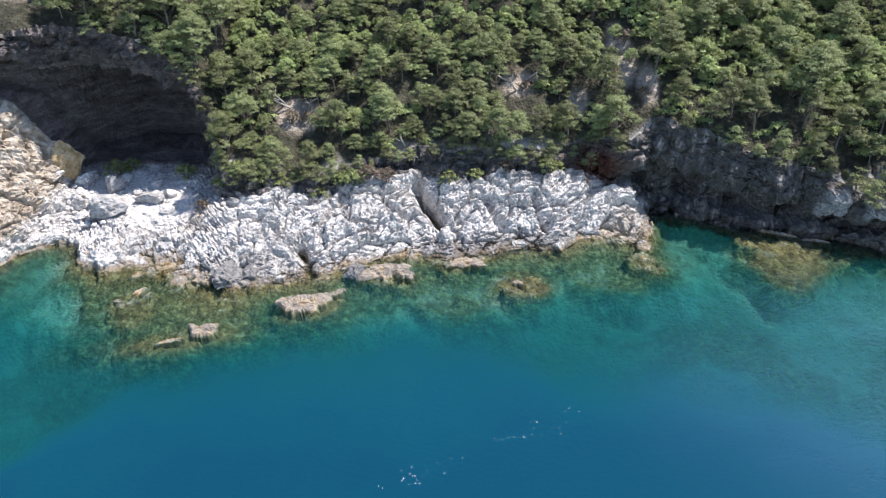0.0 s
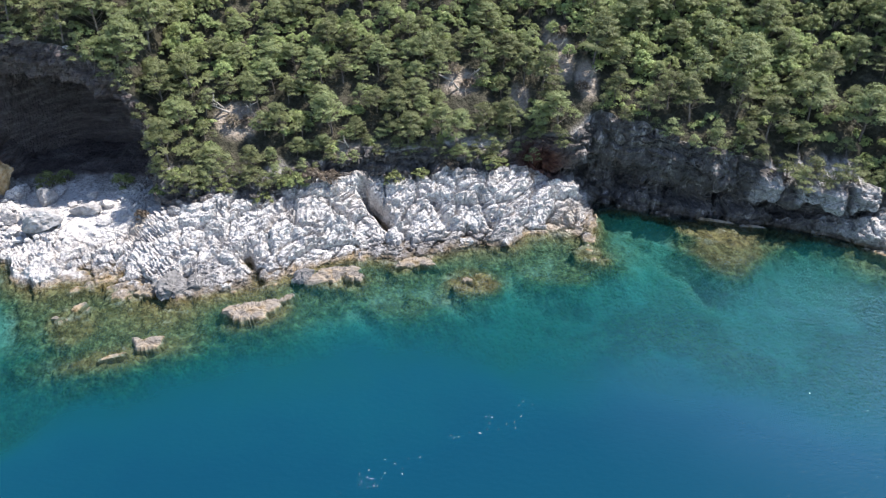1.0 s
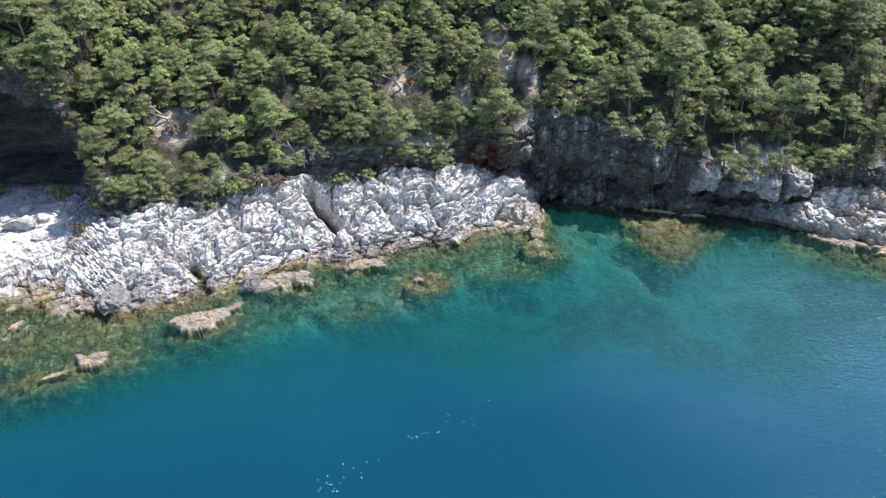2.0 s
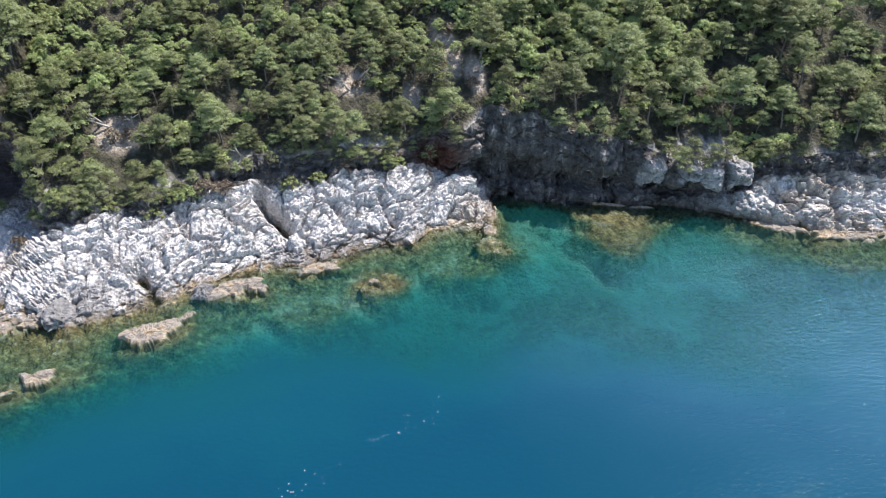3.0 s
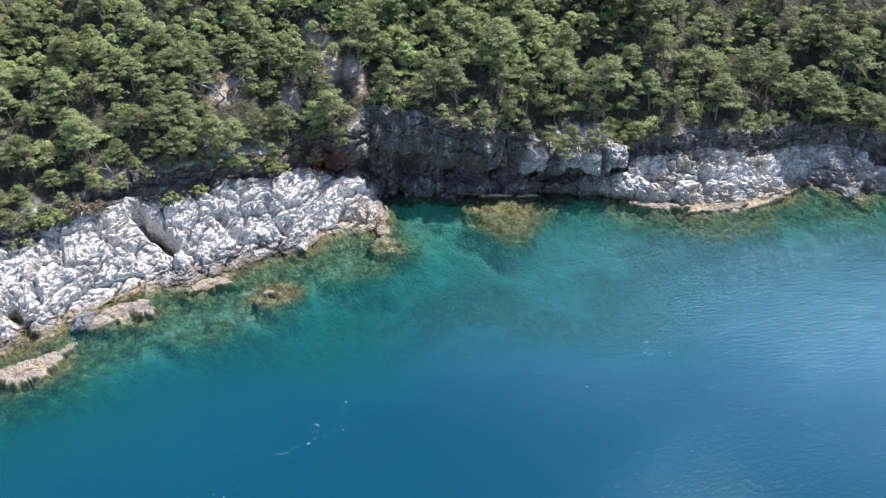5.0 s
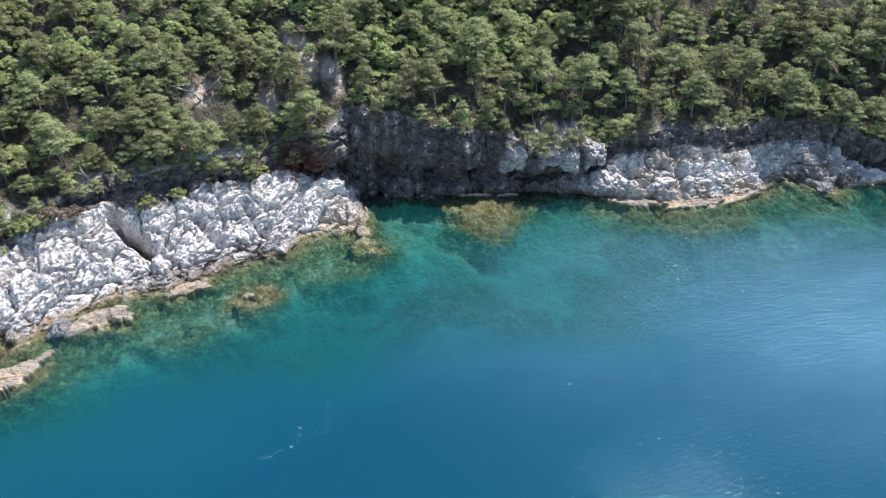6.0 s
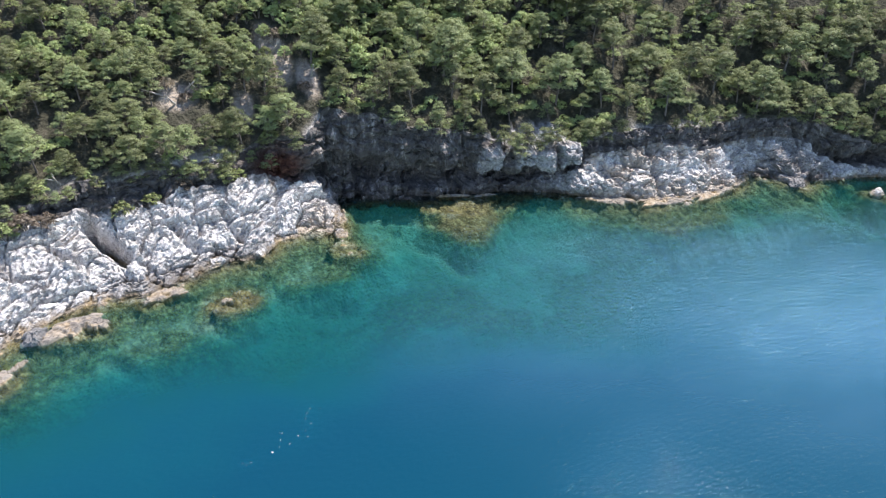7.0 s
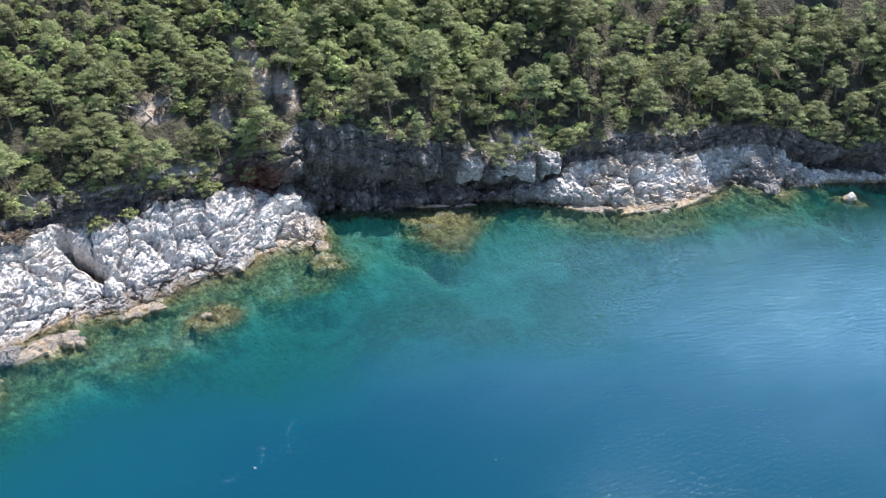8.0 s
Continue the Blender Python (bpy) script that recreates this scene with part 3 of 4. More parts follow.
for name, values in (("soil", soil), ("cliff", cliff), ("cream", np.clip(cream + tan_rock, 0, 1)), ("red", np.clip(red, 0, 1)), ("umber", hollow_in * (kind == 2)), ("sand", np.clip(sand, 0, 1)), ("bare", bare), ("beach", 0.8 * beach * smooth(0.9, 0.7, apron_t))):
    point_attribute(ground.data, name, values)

# ---- the sea: one sheet to the horizon, which knows how deep the water under it is ----
wx = spaced((-3000, -400, 10), (-400, -80, 30), (-80, 130, 264), (130, 400, 30), (400, 3000, 10))
wy = spaced((-3000, -200, 10), (-200, 20, 30), (20, 100, 134), (100, 400, 4))
WX, WY = np.meshgrid(wx, wy)
qx, qy = WX.ravel(), WY.ravel()
off = np.where(along(qx, SHORE, 1, 0.5) > qy, offshore(qx, qy), 0.0)
deep = -mounds(qx, qy, seabed(qx, qy, off))
water = mesh_object("water", np.stack([qx, qy, np.zeros_like(qx)], 1), grid_faces(len(wy), len(wx)), WATER)
tagged(water, "clear blue-green sea water with light ripples", "water", kind="structure")
point_attribute(water.data, "depth", np.clip(deep, 0.0, 40))
# open water past the point, off the far shore: breeze ripples plus an added sheen
gust = fractal(np.stack([qx, qy, 0 * qx], 1), 24.0, 3, 71)
point_attribute(water.data, "breeze", smooth(18, 74, qx + 0.25 * (qy - 40) + 10 * gust) * smooth(4, 38, qy + 8 * gust) * smooth(1, 14, off))


# ---- trees ----
rng = np.random.default_rng(7)


def tube(points, radii, sides=6):
    """Vertices and faces of a tapered stem along points."""
    v, f = [], []
    for k, (p, r) in enumerate(zip(points, radii)):
        for s in range(sides):
            a = 2 * math.pi * s / sides
            v.append((p[0] + r * math.cos(a), p[1] + r * math.sin(a), p[2]))
        if k:
            for s in range(sides):
                a, b = (k - 1) * sides + s, (k - 1) * sides + (s + 1) % sides
                f.append((a, b, b + sides, a + sides))
    f.append(tuple(range(len(v) - sides, len(v))))
    return v, f


def join(pieces):
    v, f = [], []
    for pv, pf in pieces:
        base = len(v)
        v += pv
        f += [tuple(i + base for i in q) for q in pf]
    return v, f


def tufts(centres, out, length, width, r, spread=0.6):
    """Small pointed leaf tufts at centres that reach roughly along out."""
    n = len(centres)
    d = out + spread * r.normal(size=(n, 3))
    face = out + (0, 0, 0.5) + 0.2 * r.normal(size=(n, 3))
    flat_one = (r.uniform(size=(n, 1)) < 0.82)
    d = np.where(flat_one, np.cross(face, r.normal(size=(n, 3))), d)
    d /= np.linalg.norm(d, axis=1, keepdims=True)
    b = np.cross(d, np.where(flat_one, face, r.normal(size=(n, 3))))
    b /= np.linalg.norm(b, axis=1, keepdims=True)
    ln, wd = length * r.uniform(0.6, 1.4, (n, 1)), width * r.uniform(0.6, 1.4, (n, 1))
    v = np.stack([centres - b * wd, centres + b * wd, centres + d * ln], 1).reshape(-1, 3)
    return v, np.arange(3 * n).reshape(n, 3)


def lobes_to_leaves(lobes, per_area, length, width, r, spread=0.6):
    """Leaves over the upper shells of flattened lobes (x, y, z, radius, half height)."""
    cs, ns = [], []
    for lx, ly, lz, rad, half in lobes:
        n = int(per_area * rad * rad * 6)
        d = r.normal(size=(n, 3))
        d /= np.linalg.norm(d, axis=1, keepdims=True)
        d[:, 2] = np.where(d[:, 2] < -0.25, -d[:, 2] * 0.7, d[:, 2])
        shell = r.uniform(0.62, 1.02, (n, 1)) * (1 + 0.22 * np.sin(6 * d[:, :1] + lx * 3) * np.cos(5 * d[:, 1:2] + ly))
        cs.append(np.array((lx, ly, lz)) + d * shell * (rad, rad, half))
        ns.append(d * (0.9, 0.9, 0.6) + (0, 0, 0.25))
    return tufts(np.concatenate(cs), np.concatenate(ns), length, width, r, spread)


def lobes_to_needles(lobes, per_area, length, width, r):
    """Needle tufts: small puffs of needles that radiate from twig ends spread over the tops of the lobes."""
    cs, ns = [], []
    for lx, ly, lz, rad, half in lobes:
        twigs = int(12 * rad * rad) + 8
        d = r.normal(size=(twigs, 3))
        d /= np.linalg.norm(d, axis=1, keepdims=True)
        d[:, 2] = np.where(d[:, 2] < -0.1, -d[:, 2] * 0.6, d[:, 2])
        hub = np.array((lx, ly, lz)) + d * r.uniform(0.72, 1.04, (twigs, 1)) * (rad, rad, half)
        n = max(6, int(per_area * rad * rad * 6 / twigs))
        e = r.normal(size=(twigs * n, 3))
        e /= np.linalg.norm(e, axis=1, keepdims=True)
        e[:, 2] = np.where(e[:, 2] < -0.3, -e[:, 2], e[:, 2])
        puff = np.repeat(r.uniform(0.28, 0.52, (twigs, 1)), n, 0)
        cs.append(np.repeat(hub, n, 0) + e * puff * r.uniform(0.45, 0.95, (twigs * n, 1)) * (1, 1, 0.75))
        ns.append(e * (0.5, 0.5, 0.4) + np.repeat(d, n, 0) * 0.8 + (0, 0, 0.15))
    return tufts(np.concatenate(cs), np.concatenate(ns), length, width, r, 0.5)


def pine_shape(seed, height, spread, per_area=48, pads=17, low=0.42):
    """An Aleppo pine: a bent trunk, limbs, and a crown of layered needle pads. Returns trunk, crown arrays."""
    r = np.random.default_rng(seed)
    lean = r.normal(size=2) * 0.07 * height
    pts = [(lean[0] * t ** 1.5 + 0.12 * math.sin(5 * t + seed), lean[1] * t ** 1.5, height * 0.9 * t - 0.6) for t in np.linspace(0, 1, 8)]
    stems = [tube(pts, np.linspace(0.20, 0.05, 8) * height / 7)]
    lobes = []
    for k in range(pads):
        t = low + (1 - low) * (k + r.uniform(0, 0.8)) / pads
        a = k * 2.4 + r.uniform(-0.5, 0.5)
        reach = spread * (1.0 - 0.8 * ((t - low) / (1 - low)) ** 2) * r.uniform(0.4, 1.0)
        cx, cy = lean[0] * t + reach * math.cos(a), lean[1] * t + reach * math.sin(a)
        cz = height * t * 0.96 + r.uniform(-0.25, 0.25)
        rad = spread * r.uniform(0.27, 0.48)
        lobes.append((cx, cy, cz, rad, rad * r.uniform(0.42, 0.62)))
        p0 = np.array((lean[0] * t * 0.8, lean[1] * t * 0.8, height * max(0.2, t - 0.16) * 0.9 - 0.3))
        p1 = np.array((cx, cy, cz - 0.15))
        mid = (p0 + p1) / 2 + (0, 0, -0.18)
        stems.append(tube([p0, mid, p1], [0.07, 0.05, 0.02], 4))
    lobes.append((lean[0], lean[1], height * 0.98, spread * 0.42, spread * 0.26))
    return join(stems), lobes_to_needles(lobes, per_area, 0.21, 0.066, r)


def bush_shape(seed, height, spread, per_area=38, lumps=20):
    """A dense round evergreen, holm oak or mastic: short stems and many leafy lumps."""
    r = np.random.default_rng(seed)
    stems, lobes = [], []
    for k in range(lumps):
        a, t = k * 2.4 + r.uniform(-0.4, 0.4), (k + 0.5) / lumps
        reach = spread * math.sqrt(1 - t) * r.uniform(0.8, 1.1)
        cz = height * (0.30 + 0.58 * t) + r.uniform(-0.15, 0.15)
        rad = spread * r.uniform(0.22, 0.38)
        c = (reach * math.cos(a), reach * math.sin(a), cz)
        lobes.append((*c, rad, rad * r.uniform(0.7, 0.95)))
        if k % 3 == 0:
            stems.append(tube([(0.1 * math.cos(a), 0.1 * math.sin(a), -0.5), (c[0] * 0.5, c[1] * 0.5, cz * 0.5), c], [0.09, 0.06, 0.03], 4))
    return join(stems), lobes_to_leaves(lobes, per_area, 0.22, 0.11, r, 1.0)


def plant(name, shape, leaf, label, category, group):
    """One tree as a thing: an empty at its foot with trunk and crown."""
    (tv, tf), (cv, cf) = shape
    top = new(name)
    mesh_object("trunk", tv, tf, BARK, top)
    mesh_object("crown", cv, cf, leaf, top, sharp=True)
    return tagged(top, label, category, group)


def cull_list(spacing, x_range, t_range, tries, keep):
    """Random places on the hillside, no two closer than spacing, where keep(x, y, t) allows."""
    hill = P[-N_HILL:]
    got = []
    for _ in range(tries):
        u = int(np.searchsorted(COLS, rng.uniform(*x_range)))
        t = rng.uniform(*t_range)
        v = int(np.clip(round((t - 0.35) / (44.65 / (N_HILL - 21))), 0, N_HILL - 21))
        p = hill[v, min(u, C_ - 1)]
        s = spacing(p, t)
        if keep(p, t) and all((p[0] - q[0]) ** 2 + (p[1] - q[1]) ** 2 > s * s for q in got):
            got.append((*p, t))
    return got


def bare_at(p):
    if 49.5 < p[0] < 62 and p[1] < float(np.interp(p[0], (49.5, 62), (82.6, 79.6))):
        return True
    return any(((p[0] - cx) / rx) ** 2 + ((p[1] - cy + 3.0) / (ry + 3.0)) ** 2 < 1 for cx, cy, rx, ry in BARE)


def oak_zone(p, t):
    """Upper slopes carry evergreen oak scrub, lower down above the bay, not at all at the far end."""
    start = float(np.interp(p[0], (-60, -20, 20, 30, 58, 72, 90), (14, 14, 14, 9, 11, 17, 60)))
    return t + 5 * noise.noise(Vector((p[0] * 0.06, p[1] * 0.06, 3.3))) > start


def grown(p):
    """Pines stand lower on the headland than above the bay."""
    return float(np.interp(p[0], (-34, -20, 16, 32), (0.90, 0.64, 0.64, 0.84)))


pine_spots = cull_list(lambda p, t: grown(p) * (3.7 + 1.7 * abs(noise.noise(Vector((p[0] * 0.1, p[1] * 0.1, 0))))), (-72, 128), (0.2, 21), 14000, lambda p, t: not bare_at(p) and (not oak_zone(p, t) or rng.uniform() < 0.06))
oak_spots = cull_list(lambda p, t: 1.65, (-72, 128), (8, 27), 12000, lambda p, t: oak_zone(p, t))
LEAFY = "evergreen oak bush with dense mid-green leaves on the slope"
PINE = "green Aleppo pine with layered needle pads on the slope"
pine_models = [plant("pine_tree", pine_shape(100 + k, h, s, pads=n - 4), NEEDLES, PINE, "tree", "pines on the hillside") for k, (h, s, n) in enumerate(((6.4, 3.0, 19), (5.8, 2.6, 17), (7.2, 3.3, 22), (4.8, 2.6, 16), (6.0, 3.5, 21), (5.4, 2.2, 15)))]
oak_models = [plant("oak_bush", bush_shape(200 + k, h, s), LEAVES, LEAFY, "bush", "oak scrub on the hillside") for k, (h, s) in enumerate(((3.6, 2.0), (3.0, 1.8), (4.4, 2.3), (2.6, 1.6)))]


def place(models, spots, scale, limit, far_name, far_label):
    """Stands copies of the models on the spots: the nearest as things, the rest joined as far woods."""
    spots = sorted(spots, key=lambda s: s[3])
    rest = []
    for k, (px, py, pz, t) in enumerate(spots):
        m = pose(px, py, pz, rz=float(rng.uniform(0, 360))) @ Matrix.Scale(float(rng.uniform(*scale)) * grown((px, py)), 4)
        model = models[int(rng.integers(len(models)))]
        if k < len(models):
            models[k].matrix_basis = m
        elif k < limit:
            copy_thing(model, Matrix.Identity(4)).matrix_basis = m
        else:
            rest.append((model, m))
    for part_name in ("trunk", "crown") if rest else ():
        vs, fs, base = [], [], 0
        for model, m in rest:
            me = next(c for c in model.children if c.name.startswith(part_name)).data
            v = np.empty(len(me.vertices) * 3, np.float32)
            me.vertices.foreach_get("co", v)
            a = np.array(m)
            vs.append(v.reshape(-1, 3) @ a[:3, :3].T + a[:3, 3])
            fs += [[i + base for i in q.vertices] for q in me.polygons]
            base += len(me.vertices)
        mat = me.materials[0]
        ob = mesh_object(far_name if part_name == "crown" else far_name + "_stems", np.concatenate(vs), fs, mat, sharp=True)
        tagged(ob, far_label, "woods", kind="stuff")


place(pine_models, pine_spots, (0.6, 1.25), 300, "far_pines", "distant green pine woods higher on the slope")
place(oak_models, oak_spots, (0.65, 1.05), 280, "far_scrub", "distant green oak scrub higher on the slope")

# young pines along the edge, green down to the ground
young = [plant("young_pine", pine_shape(150 + k, h, s, pads=11, low=0.06), NEEDLES, "young green pine, leafy to the ground, at the cliff's edge", "tree", "young pines along the edge") for k, (h, s) in enumerate(((2.8, 1.7), (2.2, 1.4), (3.4, 1.9)))]
brink = P[N_SEA + N_APRON + N_CLIFF - 34: N_SEA + N_APRON + N_CLIFF + 3]
edge_spots = []
for _ in range(1800):
    px_ = rng.uniform(-47, 120)
    p = brink[int(rng.integers(len(brink) if -32 < px_ < 24 else 6)) - (0 if -32 < px_ < 24 else 6), int(np.searchsorted(COLS, px_))]
    if all((p[0] - q[0]) ** 2 + (p[1] - q[1]) ** 2 > (1.5 if p[0] < 24 else 2.4) ** 2 for q in edge_spots) and not 24 < p[0] < 27:
        edge_spots.append((*p, 0.0))
place(young, edge_spots, (0.7, 1.2), 200, "edge_pines", "young pines along the cliff's edge")

# low undergrowth between the trunks
r = np.random.default_rng(29)
vs, fs, base = [], [], 0
for _ in range(520):
    u, t = min(int(np.searchsorted(COLS, r.uniform(-72, 128))), C_ - 1), r.uniform(0.8, 24)
    p = P[-N_HILL + int(t / 0.6), u]
    if bare_at(p):
        continue
    lobes = [(p[0] + r.uniform(-0.9, 0.9), p[1] + r.uniform(-0.9, 0.9), p[2] + r.uniform(0.2, 0.7), r.uniform(0.5, 0.9), r.uniform(0.35, 0.7)) for _ in range(3)]
    v, f = lobes_to_leaves(lobes, 26, 0.27, 0.13, r, 0.9)
    vs.append(v)
    fs += (f + base).tolist()
    base += len(v)
low = mesh_object("undergrowth", np.concatenate(vs), fs, LEAVES, sharp=True)
tagged(low, "low green undergrowth between the pine trunks", "undergrowth", kind="stuff")

# the woods go on over the hill beyond
r = np.random.default_rng(19)
vs, fs, base = [], [], 0
for _ in range(800):
    wx_, wt = r.uniform(-170, 240), r.uniform(20, 120)
    if -72 < wx_ < 128 and wt < 26:
        continue
    u = min(int(np.searchsorted(COLS, wx_)), C_ - 1)
    column = P[-N_HILL:, u]
    at_y = column[0, 1] + wt
    wz = float(np.interp(at_y, column[:, 1], column[:, 2]))
    lobes = [(wx_ + r.uniform(-1.6, 1.6), at_y + r.uniform(-1.6, 1.6), wz + r.uniform(2.0, 4.6), r.uniform(1.2, 2.0), r.uniform(0.8, 1.4)) for _ in range(5)]
    v, f = lobes_to_leaves(lobes, 2.6, 0.9, 0.38, r, 0.8)
    vs.append(v)
    fs += (f + base).tolist()
    base += len(v)
far = mesh_object("far_woods", np.concatenate(vs), fs, LEAVES, sharp=True)
tagged(far, "dense green woods going on over the hill", "woods", kind="stuff")


# ---- rocks, shrubs and dead wood ----
dry_land = np.isin(kind, (1, 3))
land = flat[dry_land]


def ground_z(px, py):
    k = np.argmin((land[:, 0] - px) ** 2 + (land[:, 1] - py) ** 2)
    return float(land[k, 2])


def rock_mesh(name, seed, size, material, cuts=9, level=4, jag=0.10):
    """A broken limestone block: a ball cut by random planes and roughened."""
    r = np.random.default_rng(seed)
    bm = bmesh.new()
    bmesh.ops.create_icosphere(bm, subdivisions=level, radius=1.0)
    v = np.array([p.co[:] for p in bm.verts])
    for _ in range(cuts):
        n = r.normal(size=3)
        n /= np.linalg.norm(n)
        d = v @ n - r.uniform(0.55, 0.85)
        v -= np.clip(d, 0, None)[:, None] * n * 0.95
    v = v * np.array(size)
    s = float(np.mean(size))
    q = v + seed * 7.3
    n = v / (np.linalg.norm(v, axis=1, keepdims=True) + 1e-6)
    v = v + n * (jag * s * crag(q, 0.9 * s) + 0.06 * s * fractal(q, 0.5 * s, 3, seed))[:, None]
    for p, co in zip(bm.verts, v):
        p.co = co
    me = bpy.data.meshes.new(name)
    bm.to_mesh(me)
    bm.free()
    me.materials.append(material)
    return me


def rock(name, at, size, seed, material, label, category="rock", turn=0.0, sink=0.35, cuts=9, group="", level=4, jag=0.10):
    """Stands a rock on the ground, sunk a little; at has z where it stands in the sea."""
    z0 = at[2] if len(at) > 2 else ground_z(*at)
    ob = new(name, rock_mesh(name, seed, size, material, cuts, level, jag))
    ob.matrix_basis = pose(at[0], at[1], z0 + size[2] * (1 - 2 * sink), rz=turn)
    return tagged(ob, label, category, group)


def shelf_rock(name, at, size, seed, material, label, turn=0.0, group=""):
    """A low rock that the sea has worn: a ragged outline, an uneven flat top, sides that run down to the seabed."""
    rings, spokes = 20, 72
    a = np.linspace(0, 2 * math.pi, spokes, endpoint=False)
    rim = np.stack([np.cos(a) * 1.3, np.sin(a) * 1.3, np.full(spokes, seed * 3.1)], 1)
    edge = 1 + 0.85 * fractal(rim, 0.9, 5, seed)
    v = [(0, 0, size[2])]
    for k in range(1, rings + 1):
        f = k / rings * 1.35
        ring = np.stack([np.cos(a) * size[0] * f * edge, np.sin(a) * size[1] * f * edge, np.zeros(spokes)], 1)
        q = ring + seed * 5.7
        top = size[2] * (0.75 + 0.5 * fractal(q, 0.9, 3, seed + 3)) + (0.10 + 0.22 * min(1.0, size[2])) * crag(q, 1.5)
        fall = smooth(0.72, 1.3, np.full(spokes, f) + 0.15 * fractal(q, 0.7, 2, seed + 9))
        ring[:, 2] = top * (1 - fall) - 2.4 * fall
        v += ring.tolist()
    faces = [(0, 1 + s, 1 + (s + 1) % spokes) for s in range(spokes)]
    for k in range(rings - 1):
        b0, b1 = 1 + k * spokes, 1 + (k + 1) * spokes
        faces += [(b0 + s, b1 + s, b1 + (s + 1) % spokes, b0 + (s + 1) % spokes) for s in range(spokes)]
    faces.append(tuple(reversed(range(len(v) - spokes, len(v)))))
    ob = mesh_object(name, v, faces, material, sharp=True)
    ob.matrix_basis = pose(at[0], at[1], 0, rz=turn)
    return tagged(ob, label, "rock", group)


PALE = "angular pale grey limestone boulder on the stony beach"
for k, (bx, by, sx, sy, sz, turn) in enumerate(((-43.3, 81.2, 2.5, 2.1, 1.7, 20), (-45.2, 87.8, 1.5, 1.3, 1.4, 50), (-39.2, 84.6, 1.9, 1.2, 1.0, 10), (-50.0, 90.0, 1.9, 1.3, 1.2, 15), (-48.6, 84.2, 1.3, 0.9, 0.9, 0),
                                                   (-46.6, 84.8, 1.1, 0.9, 0.7, 70), (-49.5, 86.6, 1.0, 0.7, 0.7, 30), (-51.2, 87.6, 0.8, 0.7, 0.6, 10), (-46.0, 79.6, 0.7, 0.6, 0.4, 55), (-44.0, 84.2, 0.8, 0.6, 0.5, 25), (-39.8, 89.0, 0.8, 0.7, 0.6, 65), (-36.4, 82.6, 1.0, 0.7, 0.6, 35), (-41.5, 86.5, 0.8, 0.6, 0.5, 0), (-47.3, 81.8, 0.9, 0.7, 0.5, 40), (-37.0, 86.2, 0.9, 0.8, 0.6, 0), (-44.5, 90.4, 0.9, 0.8, 0.7, 80))):
    rock("boulder", (bx, by), (sx, sy, sz), 300 + k, BOULDER_STONE if k in (0, 1, 2, 4) else STONE, PALE, "boulder", turn, 0.17, group="boulders on the beach")
rock("ochre_block", (-52.2, 90.2), (2.3, 1.9, 3.0), 320, TAN_STONE, "ochre-stained limestone block at the cave's mouth", "rock", 25, 0.40, 14)
# rocks in the water by the shore
ISLET = "low tan-edged grey rock standing out of the shallow water"
for k, (bx, by, sx, sy, sz, turn) in enumerate(((-16.2, 64.2, 2.5, 2.1, 0.9, 20), (-14.0, 65.6, 1.7, 1.1, 0.8, 40), (-12.1, 67.0, 1.3, 0.5, 0.5, 35), (-25.4, 59.6, 1.8, 1.3, 1.0, 10), (-28.4, 57.8, 1.6, 0.3, 0.12, 20), (-34.6, 66.9, 1.1, 0.5, 0.5, 50), (-36.4, 65.0, 0.5, 0.35, 0.4, 0), (8.6, 69.2, 0.7, 0.5, 0.45, 0))):
    shelf_rock("sea_rock", (bx, by), (sx, sy, sz * 0.45), 340 + k, SEA_STONE, ISLET, turn, "rocks in the shallows")
LEDGE = "flat tan limestone ledge washed by the sea"
for k, (bx, by, sx, sy, sz, turn) in enumerate(((-7.4, 71.3, 3.6, 1.9, 1.2, 12), (-4.6, 70.6, 1.4, 1.0, 1.3, 0), (2.6, 73.4, 3.0, 1.3, 0.6, 10), (-27.8, 69.3, 1.4, 0.9, 0.7, 10), (43.6, 81.3, 3.0, 0.5, 0.4, -22), (47.8, 79.4, 2.0, 0.4, 0.35, -20), (98.2, 60.6, 3.6, 0.9, 0.6, -18), (63.5, 69.8, 4.2, 1.5, 0.7, -35), (70.5, 66.2, 5.0, 1.5, 0.7, -15), (78, 65.2, 4.5, 1.3, 0.7, 5), (84, 65.9, 2.5, 1.0, 0.6, 8), (74, 66.2, 2.6, 1.2, 0.9, -10))):
    shelf_rock("rock_ledge", (bx, by), (sx, sy, sz * 0.38), 360 + k, SEA_STONE, LEDGE, turn, "ledges along the waterline")
BLOCK = "fissured grey limestone block at the water's edge"
for k, (bx, by, sx, sy, sz, turn) in enumerate(((-25.2, 69.5, 2.6, 2.0, 2.1, 30), (-22.6, 69.9, 1.8, 1.5, 1.6, 10), (14.6, 77.2, 0.9, 0.7, 0.8, 20), (-19.2, 69.4, 1.0, 0.8, 0.8, 60), (9.5, 77.6, 1.4, 0.9, 0.9, 0), (-10.6, 71.0, 1.6, 1.3, 1.2, 40), (56.2, 77.4, 1.8, 1.3, 2.0, 0), (91.5, 61.5, 1.5, 1.2, 1.0, 0))):
    rock("rock_block", (bx, by, 0.0), (sx, sy, sz), 380 + k, GREY_STONE if k in (0, 1, 5, 6, 7) else STONE, BLOCK, "rock", turn, 0.44, 16, "blocks at the water's edge", jag=0.2)
rock("white_rock", (99.6, 54.0, -0.6), (1.3, 1.0, 1.2), 399, STONE, "white-topped rock alone in the water", "rock", 0, 0.4, 7)


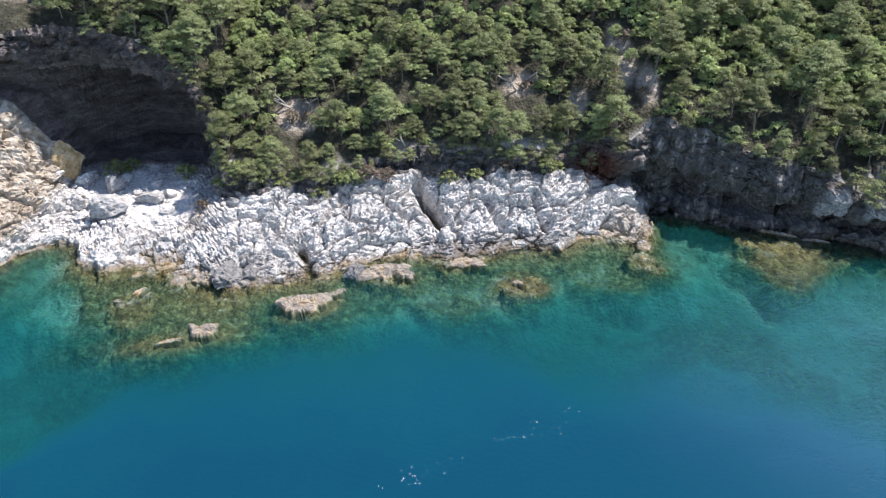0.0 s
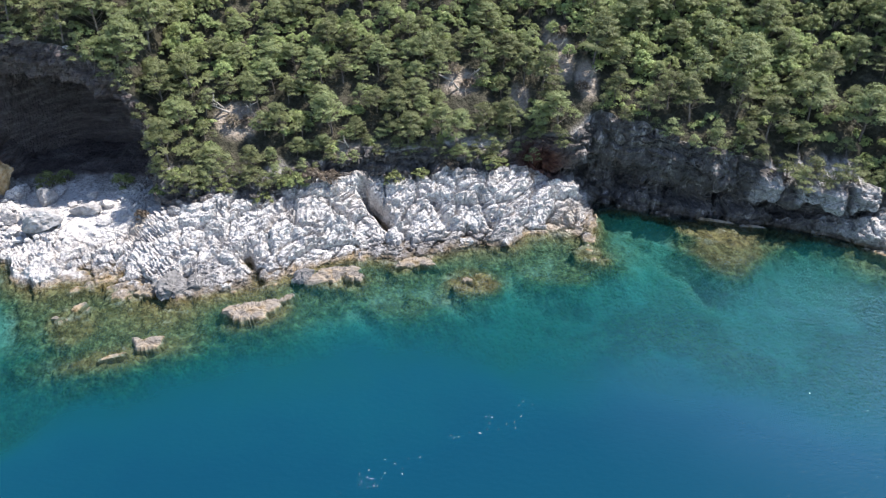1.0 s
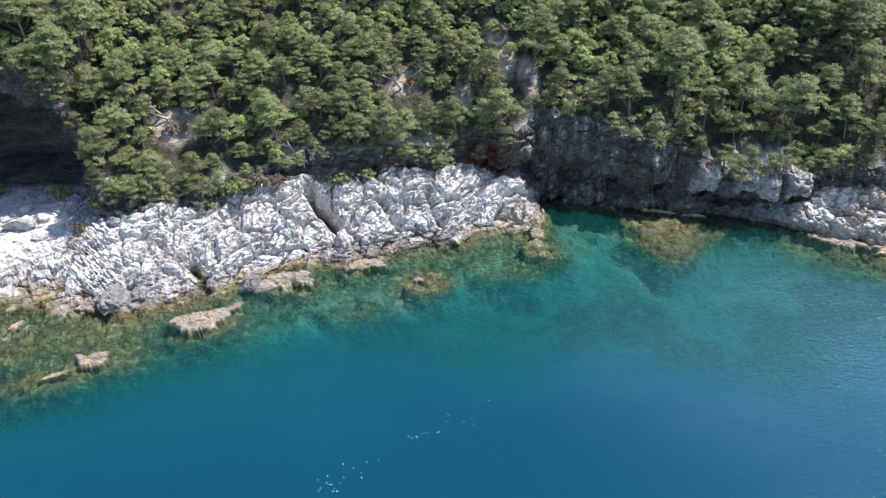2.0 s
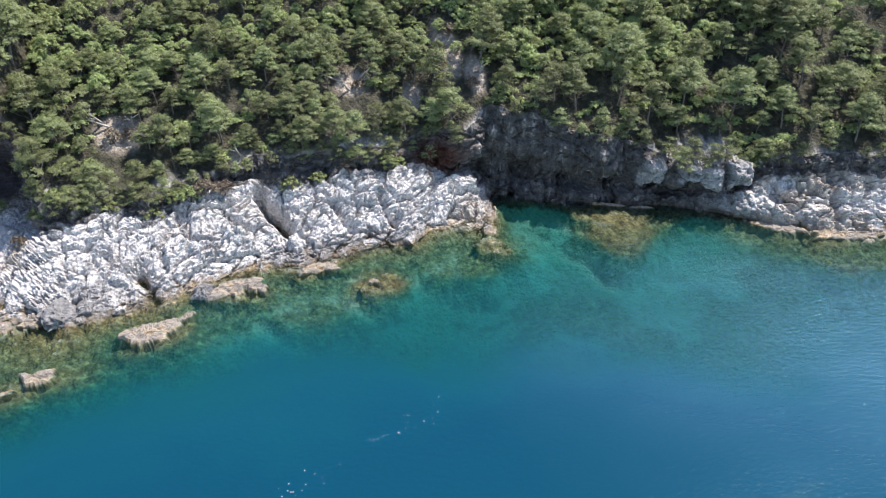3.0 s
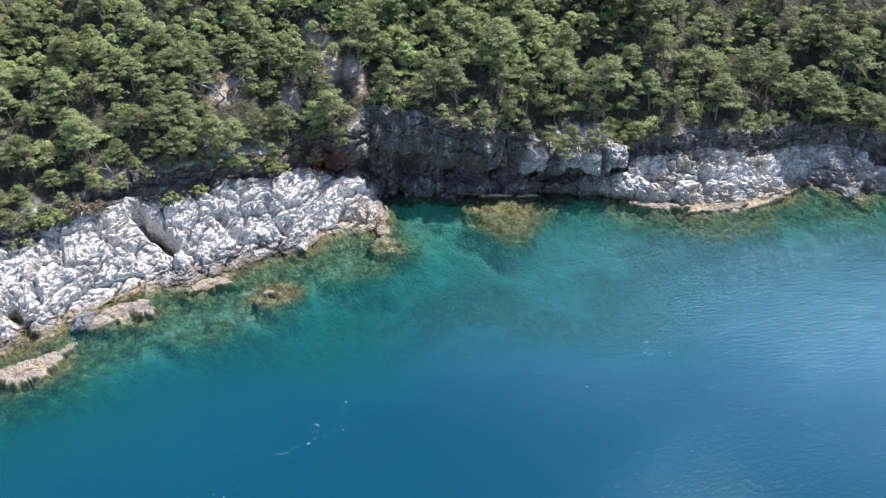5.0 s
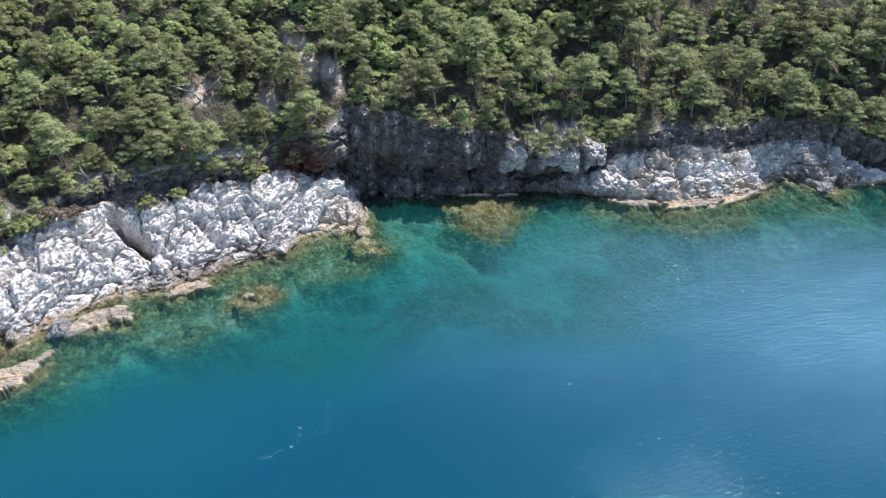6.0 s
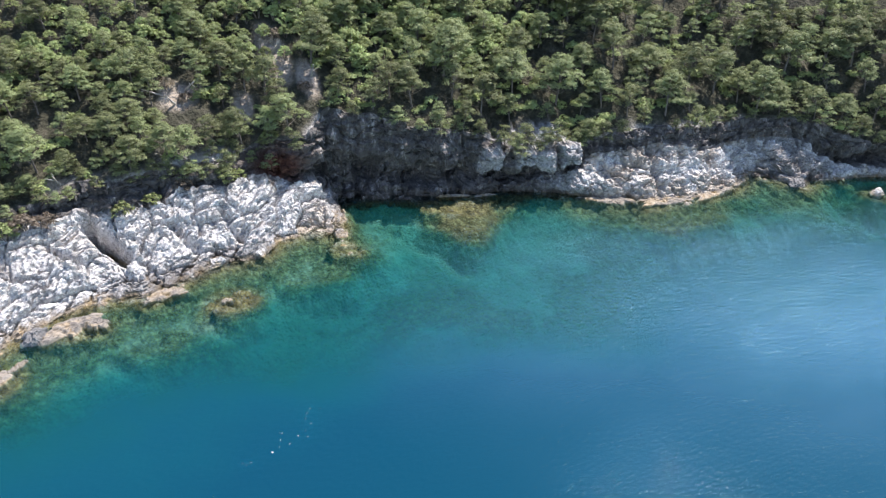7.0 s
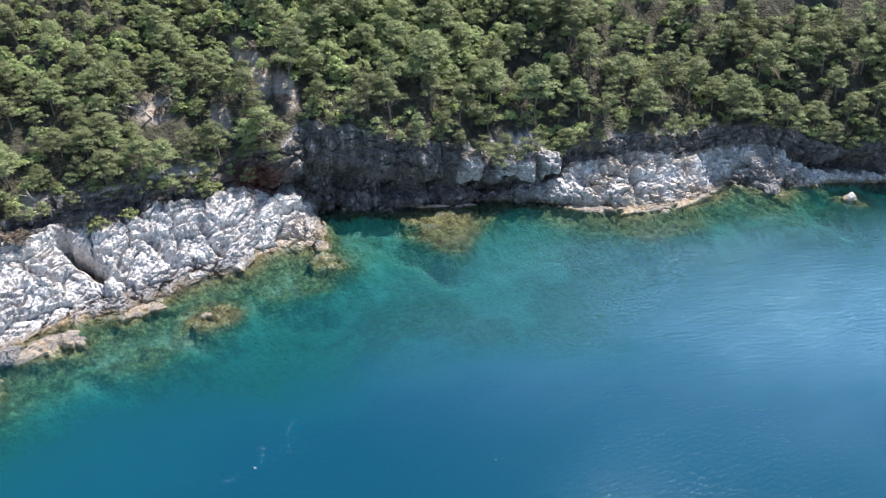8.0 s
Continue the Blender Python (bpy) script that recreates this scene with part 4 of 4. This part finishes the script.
def shrub(at, h, s, seed, dry=False):
    ob = plant("shrub", bush_shape(seed, h * 1.3, s, per_area=44, lumps=13), DRY if dry else SHRUB, "dry brown shrub among the rocks" if dry else "bright green shrub growing from the rocks", "shrub", "shrubs along the rocks")
    ob.matrix_basis = pose(at[0], at[1], ground_z(*at) - 0.1, rz=seed * 37)
    return ob


SHRUB = leaf_material("shrub_leaves", (0.10, 0.122, 0.045), (0.18, 0.21, 0.08), (0.265, 0.29, 0.12))
DRY = leaf_material("dry_twigs", (0.09, 0.07, 0.048), (0.17, 0.138, 0.10), (0.26, 0.22, 0.165))
for k, (sx, sy, h, s, dry) in enumerate(((-57.4, 97.0, 1.2, 1.6, 0), (-54.6, 98.4, 1.3, 1.7, 0), (-59.0, 99.0, 1.4, 1.6, 0), (-46.8, 92.2, 1.9, 1.7, 0), (-44.8, 93.6, 1.4, 1.2, 0), (-31.0, 80.9, 1.2, 1.0, 1), (-28.6, 83.6, 1.6, 1.7, 0), (-26.4, 83.0, 1.5, 1.5, 0), (-16.2, 82.3, 1.5, 1.3, 0), (-9.6, 83.6, 1.4, 1.6, 1), (-7.6, 83.8, 1.3, 1.4, 1), (-11.8, 83.6, 1.5, 1.5, 0),
                                        (0.6, 84.9, 1.3, 1.2, 0), (13.4, 86.6, 1.7, 1.6, 0), (14.9, 87.4, 1.3, 1.2, 0), (90.6, 71.2, 1.5, 1.3, 1), (63.5, 77.4, 1.5, 1.3, 0), (-21.0, 82.6, 1.5, 1.5, 0), (-23.6, 82.4, 1.4, 1.4, 0), (-36.0, 90.5, 1.6, 1.6, 0), (8.0, 86.6, 1.2, 1.2, 1), (-20.6, 91.2, 1.3, 1.1, 1), (-18.6, 91.6, 1.1, 1.0, 1), (23.4, 97.0, 1.2, 1.1, 1), (25.4, 101.5, 1.2, 1.1, 1), (11.5, 96.6, 1.2, 1.1, 1), (9.4, 98.4, 1.3, 1.2, 1), (26.8, 93.2, 1.2, 1.0, 1), (-13.4, 83.6, 1.3, 1.2, 0), (4.2, 86.2, 1.2, 1.2, 0), (20.3, 90.0, 1.0, 1.0, 0))):
    shrub((sx, sy), h, s, 500 + k, bool(dry))


def dead_trunk(at, length, turn, tilt, seed):
    """A bleached fallen trunk with a few broken branches."""
    r = np.random.default_rng(seed)
    pts = [(0.10 * math.sin(3 * t + seed), 0.12 * math.cos(2 * t), length * t) for t in np.linspace(0, 1, 6)]
    top = new("fallen_trunk")
    mesh_object("stem", *tube(pts, np.linspace(0.17, 0.05, 6)), DEADWOOD, top)
    for _ in range(3):
        t, a = r.uniform(0.3, 0.9), r.uniform(0, 6.28)
        p0 = np.array((0, 0.08, length * t))
        p1 = p0 + np.array((math.cos(a), math.sin(a), 0.7)) * r.uniform(0.5, 1.1)
        mesh_object("branch", *tube([p0, (p0 + p1) / 2, p1], [0.06, 0.045, 0.015], 5), DEADWOOD, top)
    top.matrix_basis = pose(at[0], at[1], ground_z(*at) + 0.15, tilt, 0, turn)
    return tagged(top, "bleached dead trunk lying on bare scree", "log", "dead trunks")


for k, (lx, ly, ln, turn, tilt) in enumerate(((-21.8, 93.6, 3.2, 160, -52), (-21.0, 93.0, 2.6, 120, -60), (-18.4, 93.2, 2.6, 200, -45), (10.0, 96.4, 2.8, 150, -50), (9.0, 97.5, 3.0, 100, -65), (28.4, 94.6, 2.4, 170, -40), (24.6, 100.2, 3.4, 190, -55), (22.6, 96.6, 2.4, 120, -60), (-5.4, 88.4, 2.2, 170, -45), (11.6, 98, 2.6, 220, -55))):
    dead_trunk((lx, ly), ln, turn, tilt, 600 + k)

# loose stones on the beach, too many to count
r = np.random.default_rng(41)
vs, fs, base = [], [], 0
for _ in range(260):
    sx, sy = r.uniform(-53, -35), r.uniform(79, 92.5)
    size = r.uniform(0.12, 0.42) * r.uniform(0.6, 1.2)
    bm = bmesh.new()
    bmesh.ops.create_icosphere(bm, subdivisions=1, radius=1.0)
    v = np.array([p.co[:] for p in bm.verts])
    f = [[p.index for p in q.verts] for q in bm.faces]
    bm.free()
    v = v * r.uniform(0.75, 1.2, (len(v), 1)) * (size * r.uniform(0.8, 1.4), size, size * 0.6)
    vs.append(v + (sx, sy, ground_z(sx, sy) + size * 0.2))
    fs += [[i + base for i in q] for q in f]
    base += len(v)
stones = mesh_object("beach_stones", np.concatenate(vs), fs, STONE, sharp=True)
tagged(stones, "loose pale limestone stones scattered over the beach", "stones", kind="stuff")

# a few small white flecks along a line over the deep water
vs, fs, base = [], [], 0
for _ in range(44):
    t = r.uniform(0, 1)
    cx, cy = -4.6 + 17 * t + r.normal() * 0.7, 39.2 + 8.4 * t + r.normal() * 0.6
    size = r.uniform(0.018, 0.04)
    v = [(cx + size * r.uniform(0.6, 1.5) * math.cos(a), cy + size * r.uniform(0.6, 1.5) * math.sin(a), 0.02) for a in np.linspace(0, 2 * math.pi, 7)[:-1]]
    vs += v
    fs.append(list(range(base, base + 6)))
    base += 6
FLECK_WHITE = plain_material("sea_foam", [(0.3, (0.75, 0.77, 0.78)), (0.7, (0.85, 0.86, 0.86))], 4.0, 0.6)
tagged(mesh_object("foam_flecks", vs, fs, FLECK_WHITE), "small white flecks on the water", "foam", kind="stuff")
